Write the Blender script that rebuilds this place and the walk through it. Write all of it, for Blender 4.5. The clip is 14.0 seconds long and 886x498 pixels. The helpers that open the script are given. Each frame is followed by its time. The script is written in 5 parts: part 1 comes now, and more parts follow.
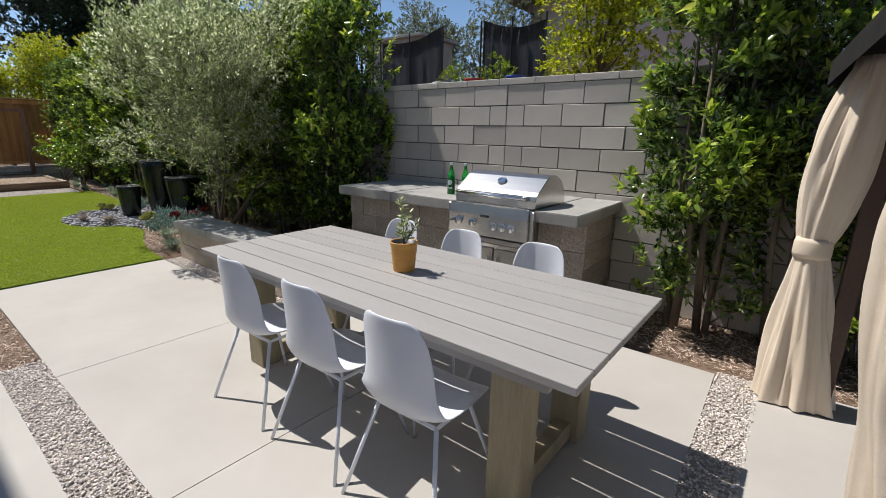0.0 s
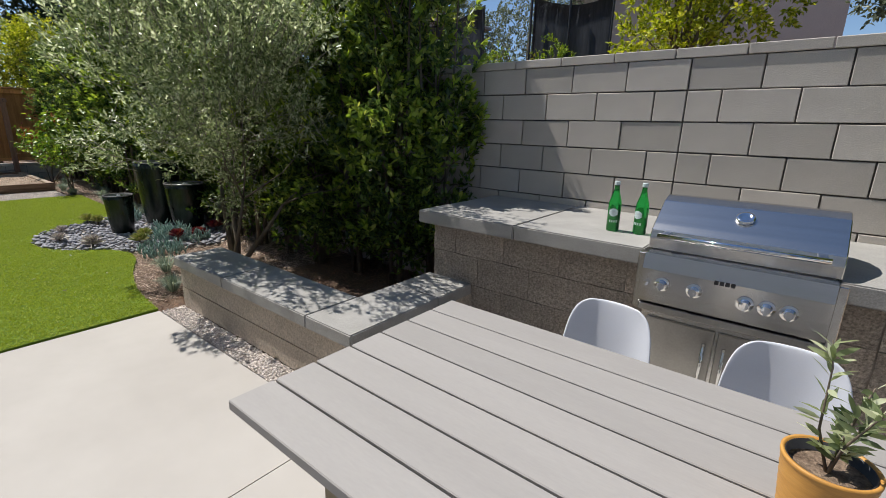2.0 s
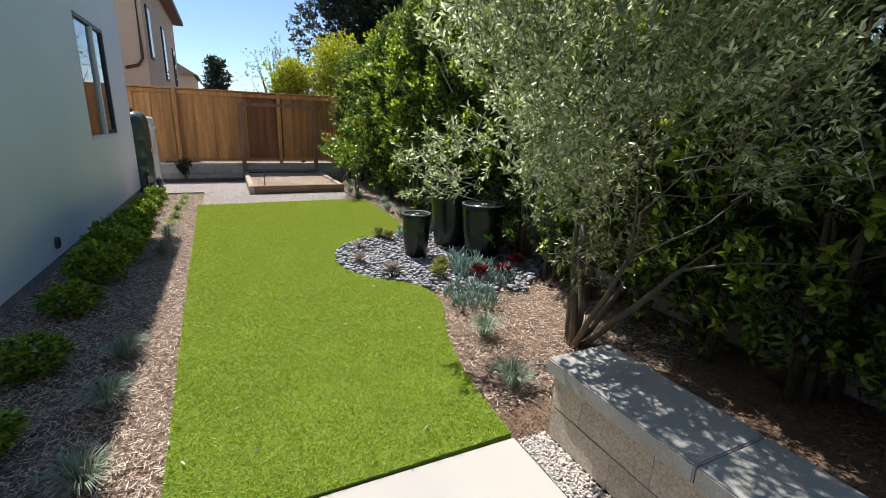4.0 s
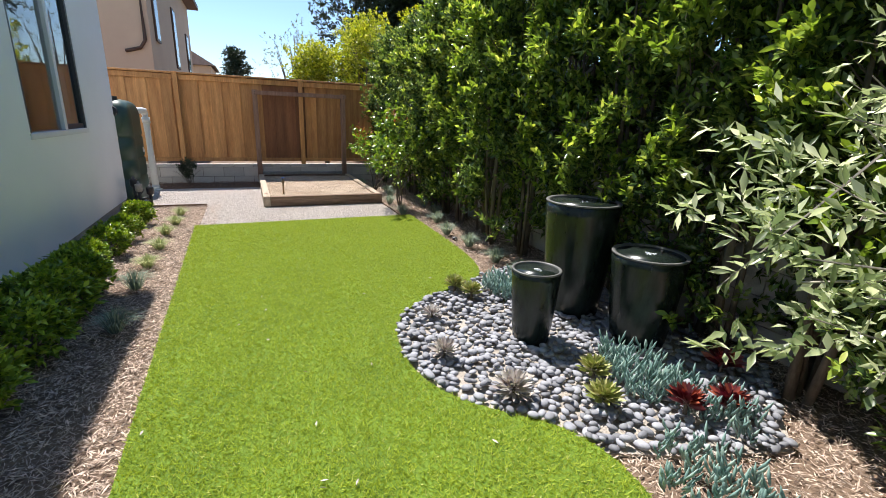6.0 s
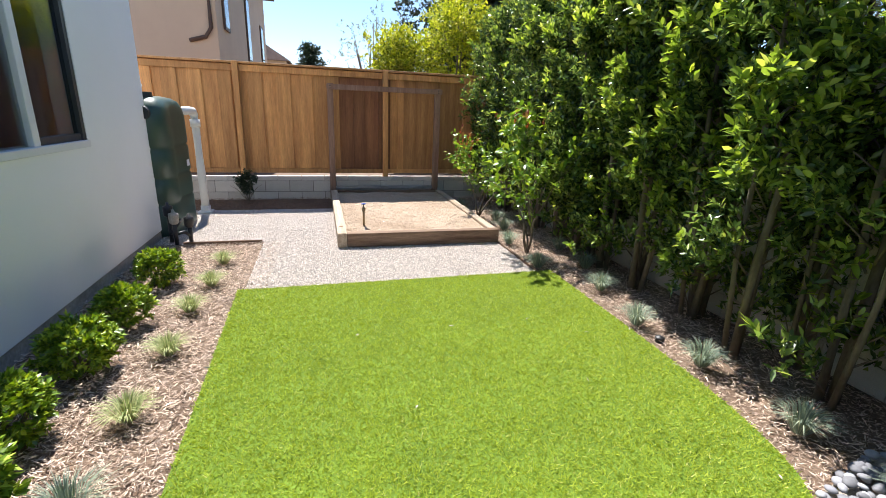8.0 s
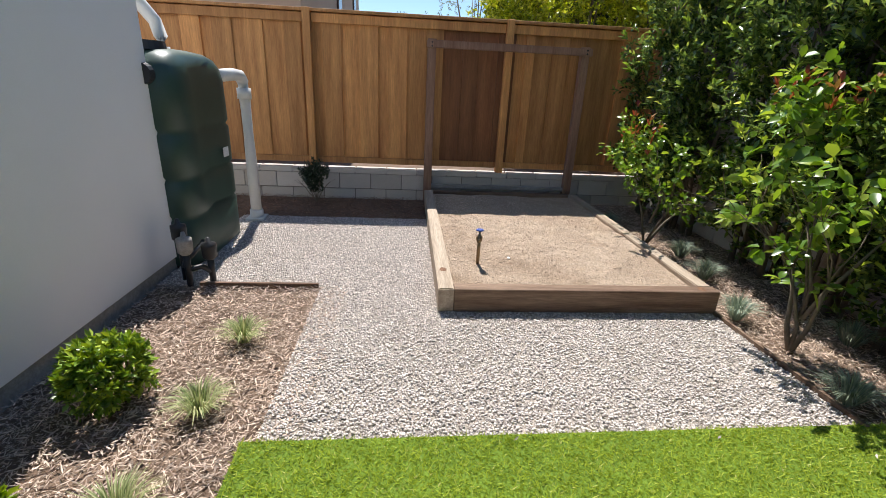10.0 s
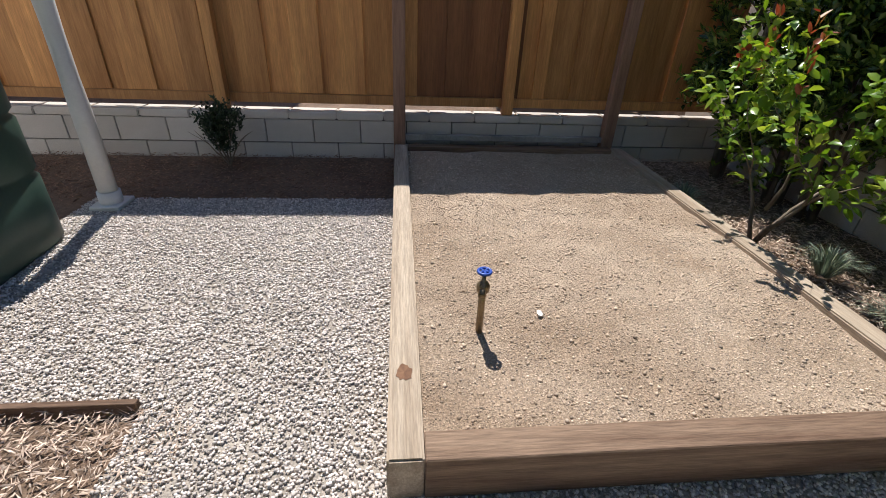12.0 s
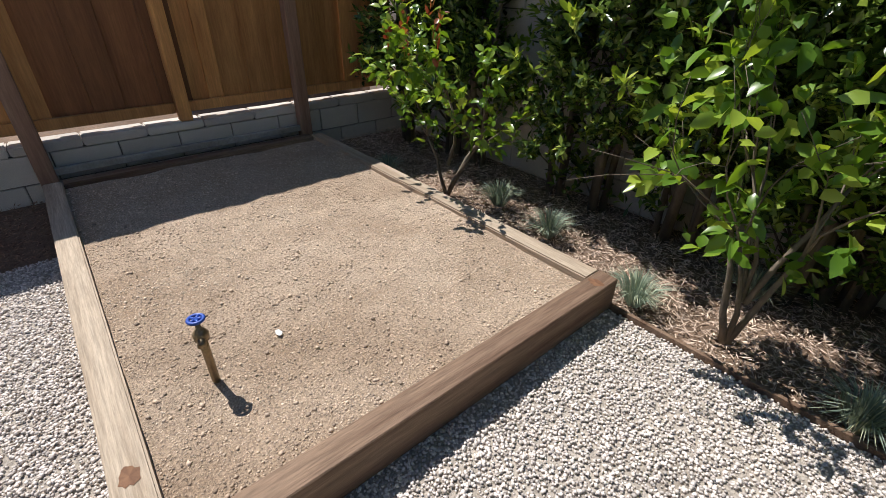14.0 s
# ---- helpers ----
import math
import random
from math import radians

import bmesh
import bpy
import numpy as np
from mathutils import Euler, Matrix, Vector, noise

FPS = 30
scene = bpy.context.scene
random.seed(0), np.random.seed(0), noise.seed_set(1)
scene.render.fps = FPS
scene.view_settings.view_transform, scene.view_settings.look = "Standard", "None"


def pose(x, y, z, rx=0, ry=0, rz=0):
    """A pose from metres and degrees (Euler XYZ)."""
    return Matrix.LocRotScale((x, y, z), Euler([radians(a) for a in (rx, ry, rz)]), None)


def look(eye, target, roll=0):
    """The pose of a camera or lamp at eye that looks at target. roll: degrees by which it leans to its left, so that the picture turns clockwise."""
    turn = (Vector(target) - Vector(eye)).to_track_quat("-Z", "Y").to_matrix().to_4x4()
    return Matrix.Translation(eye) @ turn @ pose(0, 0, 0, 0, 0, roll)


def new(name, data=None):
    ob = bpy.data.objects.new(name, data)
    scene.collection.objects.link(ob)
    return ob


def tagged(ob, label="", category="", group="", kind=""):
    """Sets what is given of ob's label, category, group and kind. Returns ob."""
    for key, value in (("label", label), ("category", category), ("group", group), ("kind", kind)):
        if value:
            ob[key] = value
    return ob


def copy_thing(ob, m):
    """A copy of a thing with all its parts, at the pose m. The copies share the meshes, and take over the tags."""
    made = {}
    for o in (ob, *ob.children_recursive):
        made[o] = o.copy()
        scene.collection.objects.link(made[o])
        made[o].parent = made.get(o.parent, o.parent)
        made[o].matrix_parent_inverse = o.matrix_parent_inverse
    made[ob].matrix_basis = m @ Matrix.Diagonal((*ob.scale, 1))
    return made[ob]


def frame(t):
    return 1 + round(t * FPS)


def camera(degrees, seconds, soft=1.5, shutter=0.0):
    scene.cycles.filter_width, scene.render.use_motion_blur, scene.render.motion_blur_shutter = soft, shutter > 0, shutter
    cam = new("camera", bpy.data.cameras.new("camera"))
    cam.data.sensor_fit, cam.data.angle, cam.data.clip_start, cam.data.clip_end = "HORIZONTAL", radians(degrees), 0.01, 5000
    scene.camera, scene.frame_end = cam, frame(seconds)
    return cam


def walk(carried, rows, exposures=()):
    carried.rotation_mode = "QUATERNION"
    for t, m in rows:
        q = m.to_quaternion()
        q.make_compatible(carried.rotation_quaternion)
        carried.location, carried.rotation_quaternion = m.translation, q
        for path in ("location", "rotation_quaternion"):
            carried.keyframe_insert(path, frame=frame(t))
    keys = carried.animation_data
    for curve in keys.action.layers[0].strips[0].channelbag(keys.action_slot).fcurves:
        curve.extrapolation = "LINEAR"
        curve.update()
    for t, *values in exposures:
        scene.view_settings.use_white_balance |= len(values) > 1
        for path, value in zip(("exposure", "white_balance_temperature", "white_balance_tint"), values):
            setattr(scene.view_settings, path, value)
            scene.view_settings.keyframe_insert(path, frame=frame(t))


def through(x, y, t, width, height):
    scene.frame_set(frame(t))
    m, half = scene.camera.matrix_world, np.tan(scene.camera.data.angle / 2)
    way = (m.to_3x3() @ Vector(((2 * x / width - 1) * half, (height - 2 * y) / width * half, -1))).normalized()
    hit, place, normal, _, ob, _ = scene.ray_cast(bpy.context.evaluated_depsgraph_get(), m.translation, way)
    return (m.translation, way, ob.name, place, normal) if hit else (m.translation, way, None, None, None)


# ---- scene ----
cam = camera(89.3, 14.0, soft=0.8)
METRES, EYE, TILT, LEAN, TURN = 14.6, 1.5, 0.0, 0.0, 37.9
ROWS = [
    (0.0, 0.0, 0.0, 0.0, 0.27, -14.54, -1.06),
    (0.5, -0.0097, 0.0298, 0.0005, 0.59, -14.56, -1.14),
    (1.0, -0.0266, 0.0595, -0.0013, -0.02, -14.67, -1.23),
    (1.5, -0.0405, 0.0876, -0.0006, -0.61, -15.0, -1.26),
    (2.0, -0.0643, 0.1133, 0.0007, 0.69, -15.23, -1.35),
    (2.5, -0.0961, 0.139, 0.0021, 5.41, -15.44, -1.57),
    (3.0, -0.1247, 0.1637, 0.0023, 12.83, -15.53, -1.68),
    (3.5, -0.1587, 0.1876, 0.0018, 20.58, -15.45, -1.85),
    (4.0, -0.1883, 0.2133, 0.002, 27.08, -15.43, -1.94),
    (6.5, -0.3457, 0.352, -0.0008, 29.41, -16.3, -2.12),
    (7.0, -0.3866, 0.3788, 0.0017, 29.97, -16.69, -2.12),
    (7.5, -0.4181, 0.4056, 0.0032, 33.06, -16.88, -2.15),
    (8.0, -0.4525, 0.4345, 0.0036, 37.3, -17.0, -2.21),
    (8.5, -0.4824, 0.4603, 0.0047, 41.62, -17.1, -2.26),
    (9.0, -0.5203, 0.48, 0.0026, 45.12, -17.18, -2.37),
    (11.5, -0.6609, 0.6049, -0.0135, 49.32, -25.85, -2.48),
    (12.0, -0.6775, 0.6267, -0.0157, 47.23, -29.45, -2.29),
    (12.5, -0.69, 0.6429, -0.0159, 43.83, -31.7, -2.05),
    (13.0, -0.6967, 0.6517, -0.0163, 38.9, -32.97, -1.73),
    (13.5, -0.6897, 0.6489, -0.0153, 28.66, -32.34, -1.33),
    (14.0, -0.6702, 0.6362, -0.0098, 11.79, -31.03, -1.01),
]
EXPOSURES = [(0.0, 0.07), (1.5, 0.06), (3.0, 0.25), (4.0, 0.5), (6.5, 0.95), (7.5, 1.15), (8.2, 1.1), (9.0, 0.86), (11.5, 0.38), (12.5, 0.36), (14.0, 0.32)]
walk(cam, [(t, pose(0, 0, EYE, TILT, LEAN, TURN) @ pose(METRES * x, METRES * y, METRES * z, 90 + pitch, roll, yaw)) for t, x, y, z, yaw, pitch, roll in ROWS], EXPOSURES)

# ---- world, sun, sky ----
SUN = Vector((0.595, 0.105, -1.0))            # the way the light travels
world = bpy.data.worlds.new("world")
scene.world = world
world.use_nodes = True
wn = world.node_tree.nodes
sky = wn.new("ShaderNodeTexSky")
sky.sky_type = "NISHITA"
sky.sun_disc = False
sky.sun_elevation = math.atan2(1.0, math.hypot(SUN.x, SUN.y))
sky.sun_rotation = math.atan2(-SUN.x, -SUN.y)
sky.dust_density = 0.0
sky.air_density = 0.85
sky.ozone_density = 3.5
world.node_tree.links.new(sky.outputs[0], wn["Background"].inputs[0])
wn["Background"].inputs[1].default_value = 0.108
sun_data = bpy.data.lights.new("sun", "SUN")
sun_data.energy, sun_data.angle, sun_data.color = 5.0, radians(0.5), (1.0, 0.965, 0.92)
sun = new("sun", sun_data)
sun.matrix_world = look((0, 0, 12), (SUN.x, SUN.y, 11))

# ---- materials ----
def socket(node, name, value):
    node.inputs[name].default_value = value


def material(name, dark, light, rough=0.8, big=1.5, fine=60.0, bump=0.3, depth=0.004, metal=0.0, vary=0.0,
             stretch=(1, 1, 1), detail=6.0, island=False, spec=0.5, contrast=0.25):
    """Two colours mixed by a coarse noise, darkened by a fine one that also gives the relief."""
    m = bpy.data.materials.new(name)
    m.use_nodes = True
    n, l = m.node_tree.nodes, m.node_tree.links
    b = n["Principled BSDF"]
    co = n.new("ShaderNodeTexCoord")
    mp = n.new("ShaderNodeMapping")
    socket(mp, "Scale", stretch)
    l.new(co.outputs["Object"], mp.inputs[0])
    n1, n2 = n.new("ShaderNodeTexNoise"), n.new("ShaderNodeTexNoise")
    socket(n1, "Scale", big); socket(n1, "Detail", detail); socket(n1, "Roughness", 0.65)
    socket(n2, "Scale", fine); socket(n2, "Detail", 4.0); socket(n2, "Roughness", 0.7)
    for q in (n1, n2):
        l.new(mp.outputs[0], q.inputs["Vector"])
    ramp = n.new("ShaderNodeValToRGB")
    ramp.color_ramp.elements[0].position, ramp.color_ramp.elements[1].position = 0.3, 0.7
    ramp.color_ramp.elements[0].color, ramp.color_ramp.elements[1].color = (*dark, 1), (*light, 1)
    l.new(n1.outputs["Fac"], ramp.inputs[0])
    mr = n.new("ShaderNodeMapRange")
    socket(mr, "From Min", 0.25); socket(mr, "From Max", 0.75)
    socket(mr, "To Min", 1 - contrast); socket(mr, "To Max", 1 + contrast)
    l.new(n2.outputs["Fac"], mr.inputs["Value"])
    mul = n.new("ShaderNodeMix")
    mul.data_type, mul.blend_type = "RGBA", "MULTIPLY"
    mul.inputs[0].default_value = 1.0
    l.new(ramp.outputs[0], mul.inputs[6])
    l.new(mr.outputs[0], mul.inputs[7])
    out = mul.outputs[2]
    if vary:
        if island:
            info = n.new("ShaderNodeNewGeometry")
            rnd = info.outputs["Random Per Island"]
        else:
            info = n.new("ShaderNodeObjectInfo")
            rnd = info.outputs["Random"]
        vr = n.new("ShaderNodeMapRange")
        socket(vr, "To Min", 1 - vary); socket(vr, "To Max", 1 + vary)
        l.new(rnd, vr.inputs["Value"])
        hs = n.new("ShaderNodeHueSaturation")
        l.new(vr.outputs[0], hs.inputs["Value"])
        l.new(out, hs.inputs["Color"])
        out = hs.outputs[0]
    l.new(out, b.inputs["Base Color"])
    bp = n.new("ShaderNodeBump")
    socket(bp, "Strength", bump); socket(bp, "Distance", depth)
    l.new(n2.outputs["Fac"], bp.inputs["Height"])
    l.new(bp.outputs[0], b.inputs["Normal"])
    socket(b, "Roughness", rough); socket(b, "Metallic", metal); socket(b, "Specular IOR Level", spec)
    return m


def leaf_material(name, colours, rough=0.38, through=0.22, spec=0.5):
    """Leaves: each takes its own colour from the ramp; light shines through in part."""
    m = bpy.data.materials.new(name)
    m.use_nodes = True
    n, l = m.node_tree.nodes, m.node_tree.links
    b = n["Principled BSDF"]
    geo = n.new("ShaderNodeNewGeometry")
    ramp = n.new("ShaderNodeValToRGB")
    e = ramp.color_ramp.elements
    while len(e) < len(colours):
        e.new(0.5)
    for i, (p, c) in enumerate(colours):
        e[i].position, e[i].color = p, (*c, 1)
    l.new(geo.outputs["Random Per Island"], ramp.inputs[0])
    l.new(ramp.outputs[0], b.inputs["Base Color"])
    socket(b, "Roughness", rough); socket(b, "Specular IOR Level", spec)
    tr = n.new("ShaderNodeBsdfTranslucent")
    hs = n.new("ShaderNodeHueSaturation")
    socket(hs, "Value", 1.5); socket(hs, "Hue", 0.485); socket(hs, "Saturation", 1.1)
    l.new(ramp.outputs[0], hs.inputs["Color"])
    l.new(hs.outputs[0], tr.inputs["Color"])
    mix = n.new("ShaderNodeMixShader")
    mix.inputs[0].default_value = through
    l.new(b.outputs[0], mix.inputs[1])
    l.new(tr.outputs[0], mix.inputs[2])
    l.new(mix.outputs[0], n["Material Output"].inputs[0])
    return m


CONCRETE = material("concrete_slab", (0.41, 0.38, 0.345), (0.49, 0.46, 0.42), 0.85, 0.9, 220, 0.15, 0.001, contrast=0.06)
CAP = material("cast_concrete", (0.28, 0.27, 0.25), (0.41, 0.395, 0.37), 0.85, 2.5, 130, 0.5, 0.004, contrast=0.28)
BLOCK = material("grey_block", (0.47, 0.43, 0.385), (0.60, 0.555, 0.50), 0.9, 2.0, 160, 0.7, 0.004, vary=0.13, contrast=0.2)
MORTAR = material("mortar", (0.13, 0.12, 0.105), (0.2, 0.18, 0.16), 0.95, 5, 120, 0.4, 0.003)
SPLIT = material("split_face_block", (0.33, 0.275, 0.225), (0.47, 0.40, 0.335), 0.95, 4.0, 95, 1.0, 0.012, vary=0.10, contrast=0.75)
SPLITMORTAR = material("split_face_mortar", (0.28, 0.235, 0.19), (0.38, 0.325, 0.27), 0.95, 4.0, 75, 0.6, 0.006)
TANBLOCK = material("tan_block", (0.42, 0.35, 0.275), (0.56, 0.48, 0.39), 0.92, 3.0, 95, 0.9, 0.008, vary=0.08, contrast=0.5)
STUCCO = material("white_stucco", (0.82, 0.835, 0.85), (0.87, 0.885, 0.90), 0.9, 0.8, 140, 0.35, 0.003, contrast=0.05)
FOOTING = material("footing", (0.2, 0.19, 0.18), (0.42, 0.4, 0.38), 0.95, 3, 50, 0.5, 0.004)
BEIGE = material("beige_stucco", (0.60, 0.46, 0.335), (0.68, 0.535, 0.39), 0.9, 0.8, 120, 0.3, 0.003, contrast=0.06)
CEDAR = material("cedar_board", (0.36, 0.155, 0.05), (0.62, 0.32, 0.115), 0.7, 1.6, 14, 0.3, 0.003, vary=0.26, stretch=(6, 6, 0.5), contrast=0.25)
TRELLIS = material("brown_trellis_wood", (0.20, 0.105, 0.07), (0.34, 0.21, 0.15), 0.75, 1.6, 14, 0.3, 0.003, stretch=(6, 6, 0.5), contrast=0.25)
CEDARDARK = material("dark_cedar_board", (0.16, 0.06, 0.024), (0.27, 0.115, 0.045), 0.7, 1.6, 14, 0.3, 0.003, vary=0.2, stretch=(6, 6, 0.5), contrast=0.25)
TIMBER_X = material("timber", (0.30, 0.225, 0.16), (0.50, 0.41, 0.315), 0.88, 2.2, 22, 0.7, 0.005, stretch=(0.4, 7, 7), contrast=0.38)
# Browner timber, darkened further for the shade on the bed's front face.
TIMBER_Y = material("timber_brown_shaded", (0.10, 0.052, 0.031), (0.28, 0.19, 0.13), 0.88, 2.2, 22, 0.7, 0.005, stretch=(7, 0.4, 7), contrast=0.42)
SOIL = material("sandy_soil", (0.37, 0.262, 0.178), (0.57, 0.445, 0.335), 0.95, 2.2, 120, 1.0, 0.014, contrast=0.7)
EARTH = material("earth", (0.11, 0.068, 0.044), (0.24, 0.165, 0.115), 0.95, 2, 40, 0.8, 0.02, contrast=0.4)
TURFBASE = material("turf_base", (0.10, 0.17, 0.010), (0.16, 0.25, 0.016), 0.9, 2, 90, 0.8, 0.01, contrast=0.4)
SAND = material("gravel_bed", (0.32, 0.275, 0.23), (0.52, 0.46, 0.40), 0.95, 3, 90, 1.0, 0.01, contrast=0.5)
BARK = material("bark", (0.09, 0.07, 0.05), (0.23, 0.185, 0.14), 0.9, 5, 60, 0.6, 0.006, stretch=(1, 1, 0.35), contrast=0.3)
TWIG = material("grey_twig", (0.22, 0.19, 0.155), (0.38, 0.34, 0.29), 0.85, 8, 60, 0.3, 0.002)
LAUREL = leaf_material("laurel_leaf", [(0.0, (0.03, 0.06, 0.018)), (0.38, (0.09, 0.155, 0.042)), (0.75, (0.20, 0.295, 0.07)), (1.0, (0.36, 0.44, 0.10))], 0.22, 0.34, 0.9)
YOUNG = leaf_material("young_laurel_leaf", [(0.0, (0.14, 0.22, 0.03)), (0.5, (0.23, 0.35, 0.06)), (0.8, (0.38, 0.49, 0.08)), (1.0, (0.64, 0.69, 0.18))], 0.22, 0.4)
OLIVE = leaf_material("olive_leaf", [(0.0, (0.07, 0.11, 0.045)), (0.45, (0.28, 0.34, 0.16)), (0.8, (0.54, 0.59, 0.36)), (1.0, (0.76, 0.79, 0.58))], 0.27, 0.46, 0.7)
WOODGREY = material("grey_washed_plank", (0.325, 0.305, 0.285), (0.365, 0.343, 0.322), 0.6, 2.0, 60, 0.2, 0.001, vary=0.05, stretch=(0.6, 3, 3), contrast=0.05)
WOODTAN = material("tan_post", (0.27, 0.225, 0.14), (0.38, 0.32, 0.21), 0.75, 2.0, 20, 0.2, 0.002, stretch=(5, 5, 0.5), contrast=0.15)
PLASTIC = material("white_plastic", (0.70, 0.72, 0.78), (0.75, 0.77, 0.83), 0.38, 2, 200, 0.03, 0.0005, contrast=0.02)
STEEL = material("brushed_steel", (0.58, 0.57, 0.55), (0.68, 0.67, 0.65), 0.22, 3, 90, 0.04, 0.0005, metal=1.0, stretch=(0.2, 8, 8), contrast=0.06)
# Darker copy of the steel, with shade put into its colour.
STEELSHADE = material("shaded_steel", (0.36, 0.35, 0.33), (0.46, 0.45, 0.43), 0.35, 3, 90, 0.05, 0.0005, metal=1.0, contrast=0.08)
CHROME = material("chrome", (0.8, 0.8, 0.8), (0.86, 0.86, 0.86), 0.08, 3, 90, 0.0, 0.0005, metal=1.0, contrast=0.02)
BLACK = material("black_plastic", (0.018, 0.018, 0.02), (0.032, 0.032, 0.035), 0.45, 4, 120, 0.1, 0.001)
OCHRE = material("ochre_pot", (0.50, 0.235, 0.045), (0.62, 0.32, 0.075), 0.55, 6, 40, 0.3, 0.002, stretch=(1, 1, 9), contrast=0.12)
POTSOIL = material("potting_soil", (0.12, 0.075, 0.05), (0.36, 0.26, 0.18), 0.95, 30, 120, 1.0, 0.01, contrast=0.4)
CANVAS = material("cream_canvas", (0.68, 0.56, 0.43), (0.78, 0.67, 0.54), 0.9, 3, 260, 0.25, 0.001, contrast=0.07)
DARKCLOTH = material("dark_canopy", (0.03, 0.028, 0.026), (0.055, 0.05, 0.045), 0.85, 3, 120, 0.3, 0.002)
TANKGREEN = material("dark_green_plastic", (0.028, 0.060, 0.047), (0.042, 0.080, 0.064), 0.4, 2, 80, 0.12, 0.002, contrast=0.1)
PVC = material("white_pvc", (0.66, 0.66, 0.64), (0.76, 0.76, 0.74), 0.4, 3, 80, 0.05, 0.001, contrast=0.05)
GLAZE = material("dark_glaze", (0.006, 0.010, 0.008), (0.022, 0.032, 0.026), 0.24, 3, 30, 0.12, 0.003, stretch=(1, 1, 0.3), contrast=0.35)
RIM = material("worn_rim", (0.06, 0.06, 0.056), (0.17, 0.165, 0.155), 0.5, 8, 60, 0.3, 0.002, contrast=0.25)
WATER = material("dark_water", (0.010, 0.006, 0.003), (0.12, 0.05, 0.012), 0.04, 3, 14, 0.35, 0.006, contrast=0.3)
SPRAY = material("water_spray", (0.75, 0.78, 0.8), (0.85, 0.87, 0.88), 0.1, 9, 60, 0.3, 0.004)
PEBBLE = material("river_pebble", (0.19, 0.19, 0.215), (0.33, 0.33, 0.355), 0.7, 9, 60, 0.2, 0.002, vary=0.4, contrast=0.15)
GRAVEL = material("gravel_stone", (0.54, 0.475, 0.43), (0.79, 0.72, 0.67), 0.9, 20, 90, 0.3, 0.002, vary=0.42, island=True, contrast=0.2)
CRUMB = material("soil_crumb", (0.38, 0.275, 0.195), (0.66, 0.545, 0.435), 0.95, 1.5, 90, 0.3, 0.002, vary=0.5, island=True, contrast=0.2)
CHIP = material("bark_chip", (0.36, 0.25, 0.185), (0.74, 0.60, 0.49), 0.9, 25, 90, 0.3, 0.002, vary=0.55, island=True, contrast=0.25)
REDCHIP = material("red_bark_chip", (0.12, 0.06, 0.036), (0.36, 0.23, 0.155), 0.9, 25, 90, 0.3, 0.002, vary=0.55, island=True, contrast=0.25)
TURFBLADE = leaf_material("turf_blade", [(0.0, (0.15, 0.23, 0.018)), (0.5, (0.305, 0.39, 0.032)), (0.93, (0.45, 0.52, 0.065)), (1.0, (0.64, 0.64, 0.24))], 0.6, 0.25, 0.25)
FESCUE = leaf_material("fescue_blade", [(0.0, (0.16, 0.21, 0.16)), (0.6, (0.29, 0.36, 0.28)), (1.0, (0.48, 0.50, 0.34))], 0.6, 0.2, 0.3)
FESCUEDRY = leaf_material("dry_fescue_blade", [(0.0, (0.20, 0.27, 0.10)), (0.6, (0.38, 0.42, 0.20)), (1.0, (0.55, 0.52, 0.30))], 0.6, 0.25, 0.3)
BOXLEAF = leaf_material("bright_shrub_leaf", [(0.0, (0.07, 0.13, 0.015)), (0.5, (0.19, 0.31, 0.028)), (1.0, (0.46, 0.55, 0.07))], 0.35, 0.18)
YELLOWLEAF = leaf_material("yellow_green_leaf", [(0.0, (0.10, 0.15, 0.015)), (0.5, (0.33, 0.40, 0.035)), (1.0, (0.62, 0.62, 0.10))], 0.4, 0.42)
FARLEAF = leaf_material("grey_green_leaf", [(0.0, (0.06, 0.08, 0.045)), (0.6, (0.14, 0.17, 0.10)), (1.0, (0.26, 0.29, 0.18))], 0.45, 0.3)
DARKLEAF = leaf_material("dark_needle", [(0.0, (0.012, 0.025, 0.012)), (0.6, (0.025, 0.045, 0.02)), (1.0, (0.05, 0.075, 0.03))], 0.5, 0.1)
REDLEAF = leaf_material("red_new_leaf", [(0.0, (0.20, 0.05, 0.03)), (0.6, (0.36, 0.12, 0.05)), (1.0, (0.42, 0.26, 0.08))], 0.35, 0.25)
AEONIUM = leaf_material("red_succulent_leaf", [(0.0, (0.07, 0.012, 0.016)), (0.6, (0.17, 0.024, 0.026)), (1.0, (0.34, 0.09, 0.045))], 0.35, 0.1)
CHALK = leaf_material("blue_succulent_leaf", [(0.0, (0.15, 0.26, 0.23)), (0.6, (0.25, 0.38, 0.34)), (1.0, (0.38, 0.49, 0.42))], 0.5, 0.08)
LIME = leaf_material("lime_succulent_leaf", [(0.0, (0.20, 0.25, 0.05)), (0.6, (0.36, 0.38, 0.12)), (1.0, (0.50, 0.45, 0.20))], 0.45, 0.1)
PALE = leaf_material("pale_rosette_leaf", [(0.0, (0.34, 0.28, 0.26)), (0.6, (0.48, 0.43, 0.39)), (1.0, (0.6, 0.56, 0.5))], 0.5, 0.08)
FRAME = material("dark_window_frame", (0.035, 0.037, 0.045), (0.055, 0.057, 0.065), 0.45, 4, 90, 0.05, 0.001)
WHITETRIM = material("white_vinyl", (0.7, 0.71, 0.73), (0.76, 0.77, 0.79), 0.5, 4, 90, 0.05, 0.001, contrast=0.03)
BROWNTRIM = material("brown_trim", (0.07, 0.04, 0.03), (0.11, 0.065, 0.045), 0.6, 4, 60, 0.1, 0.001)
ROOFTILE = material("roof_tile", (0.26, 0.20, 0.17), (0.40, 0.32, 0.27), 0.85, 2, 30, 0.5, 0.01, contrast=0.3)
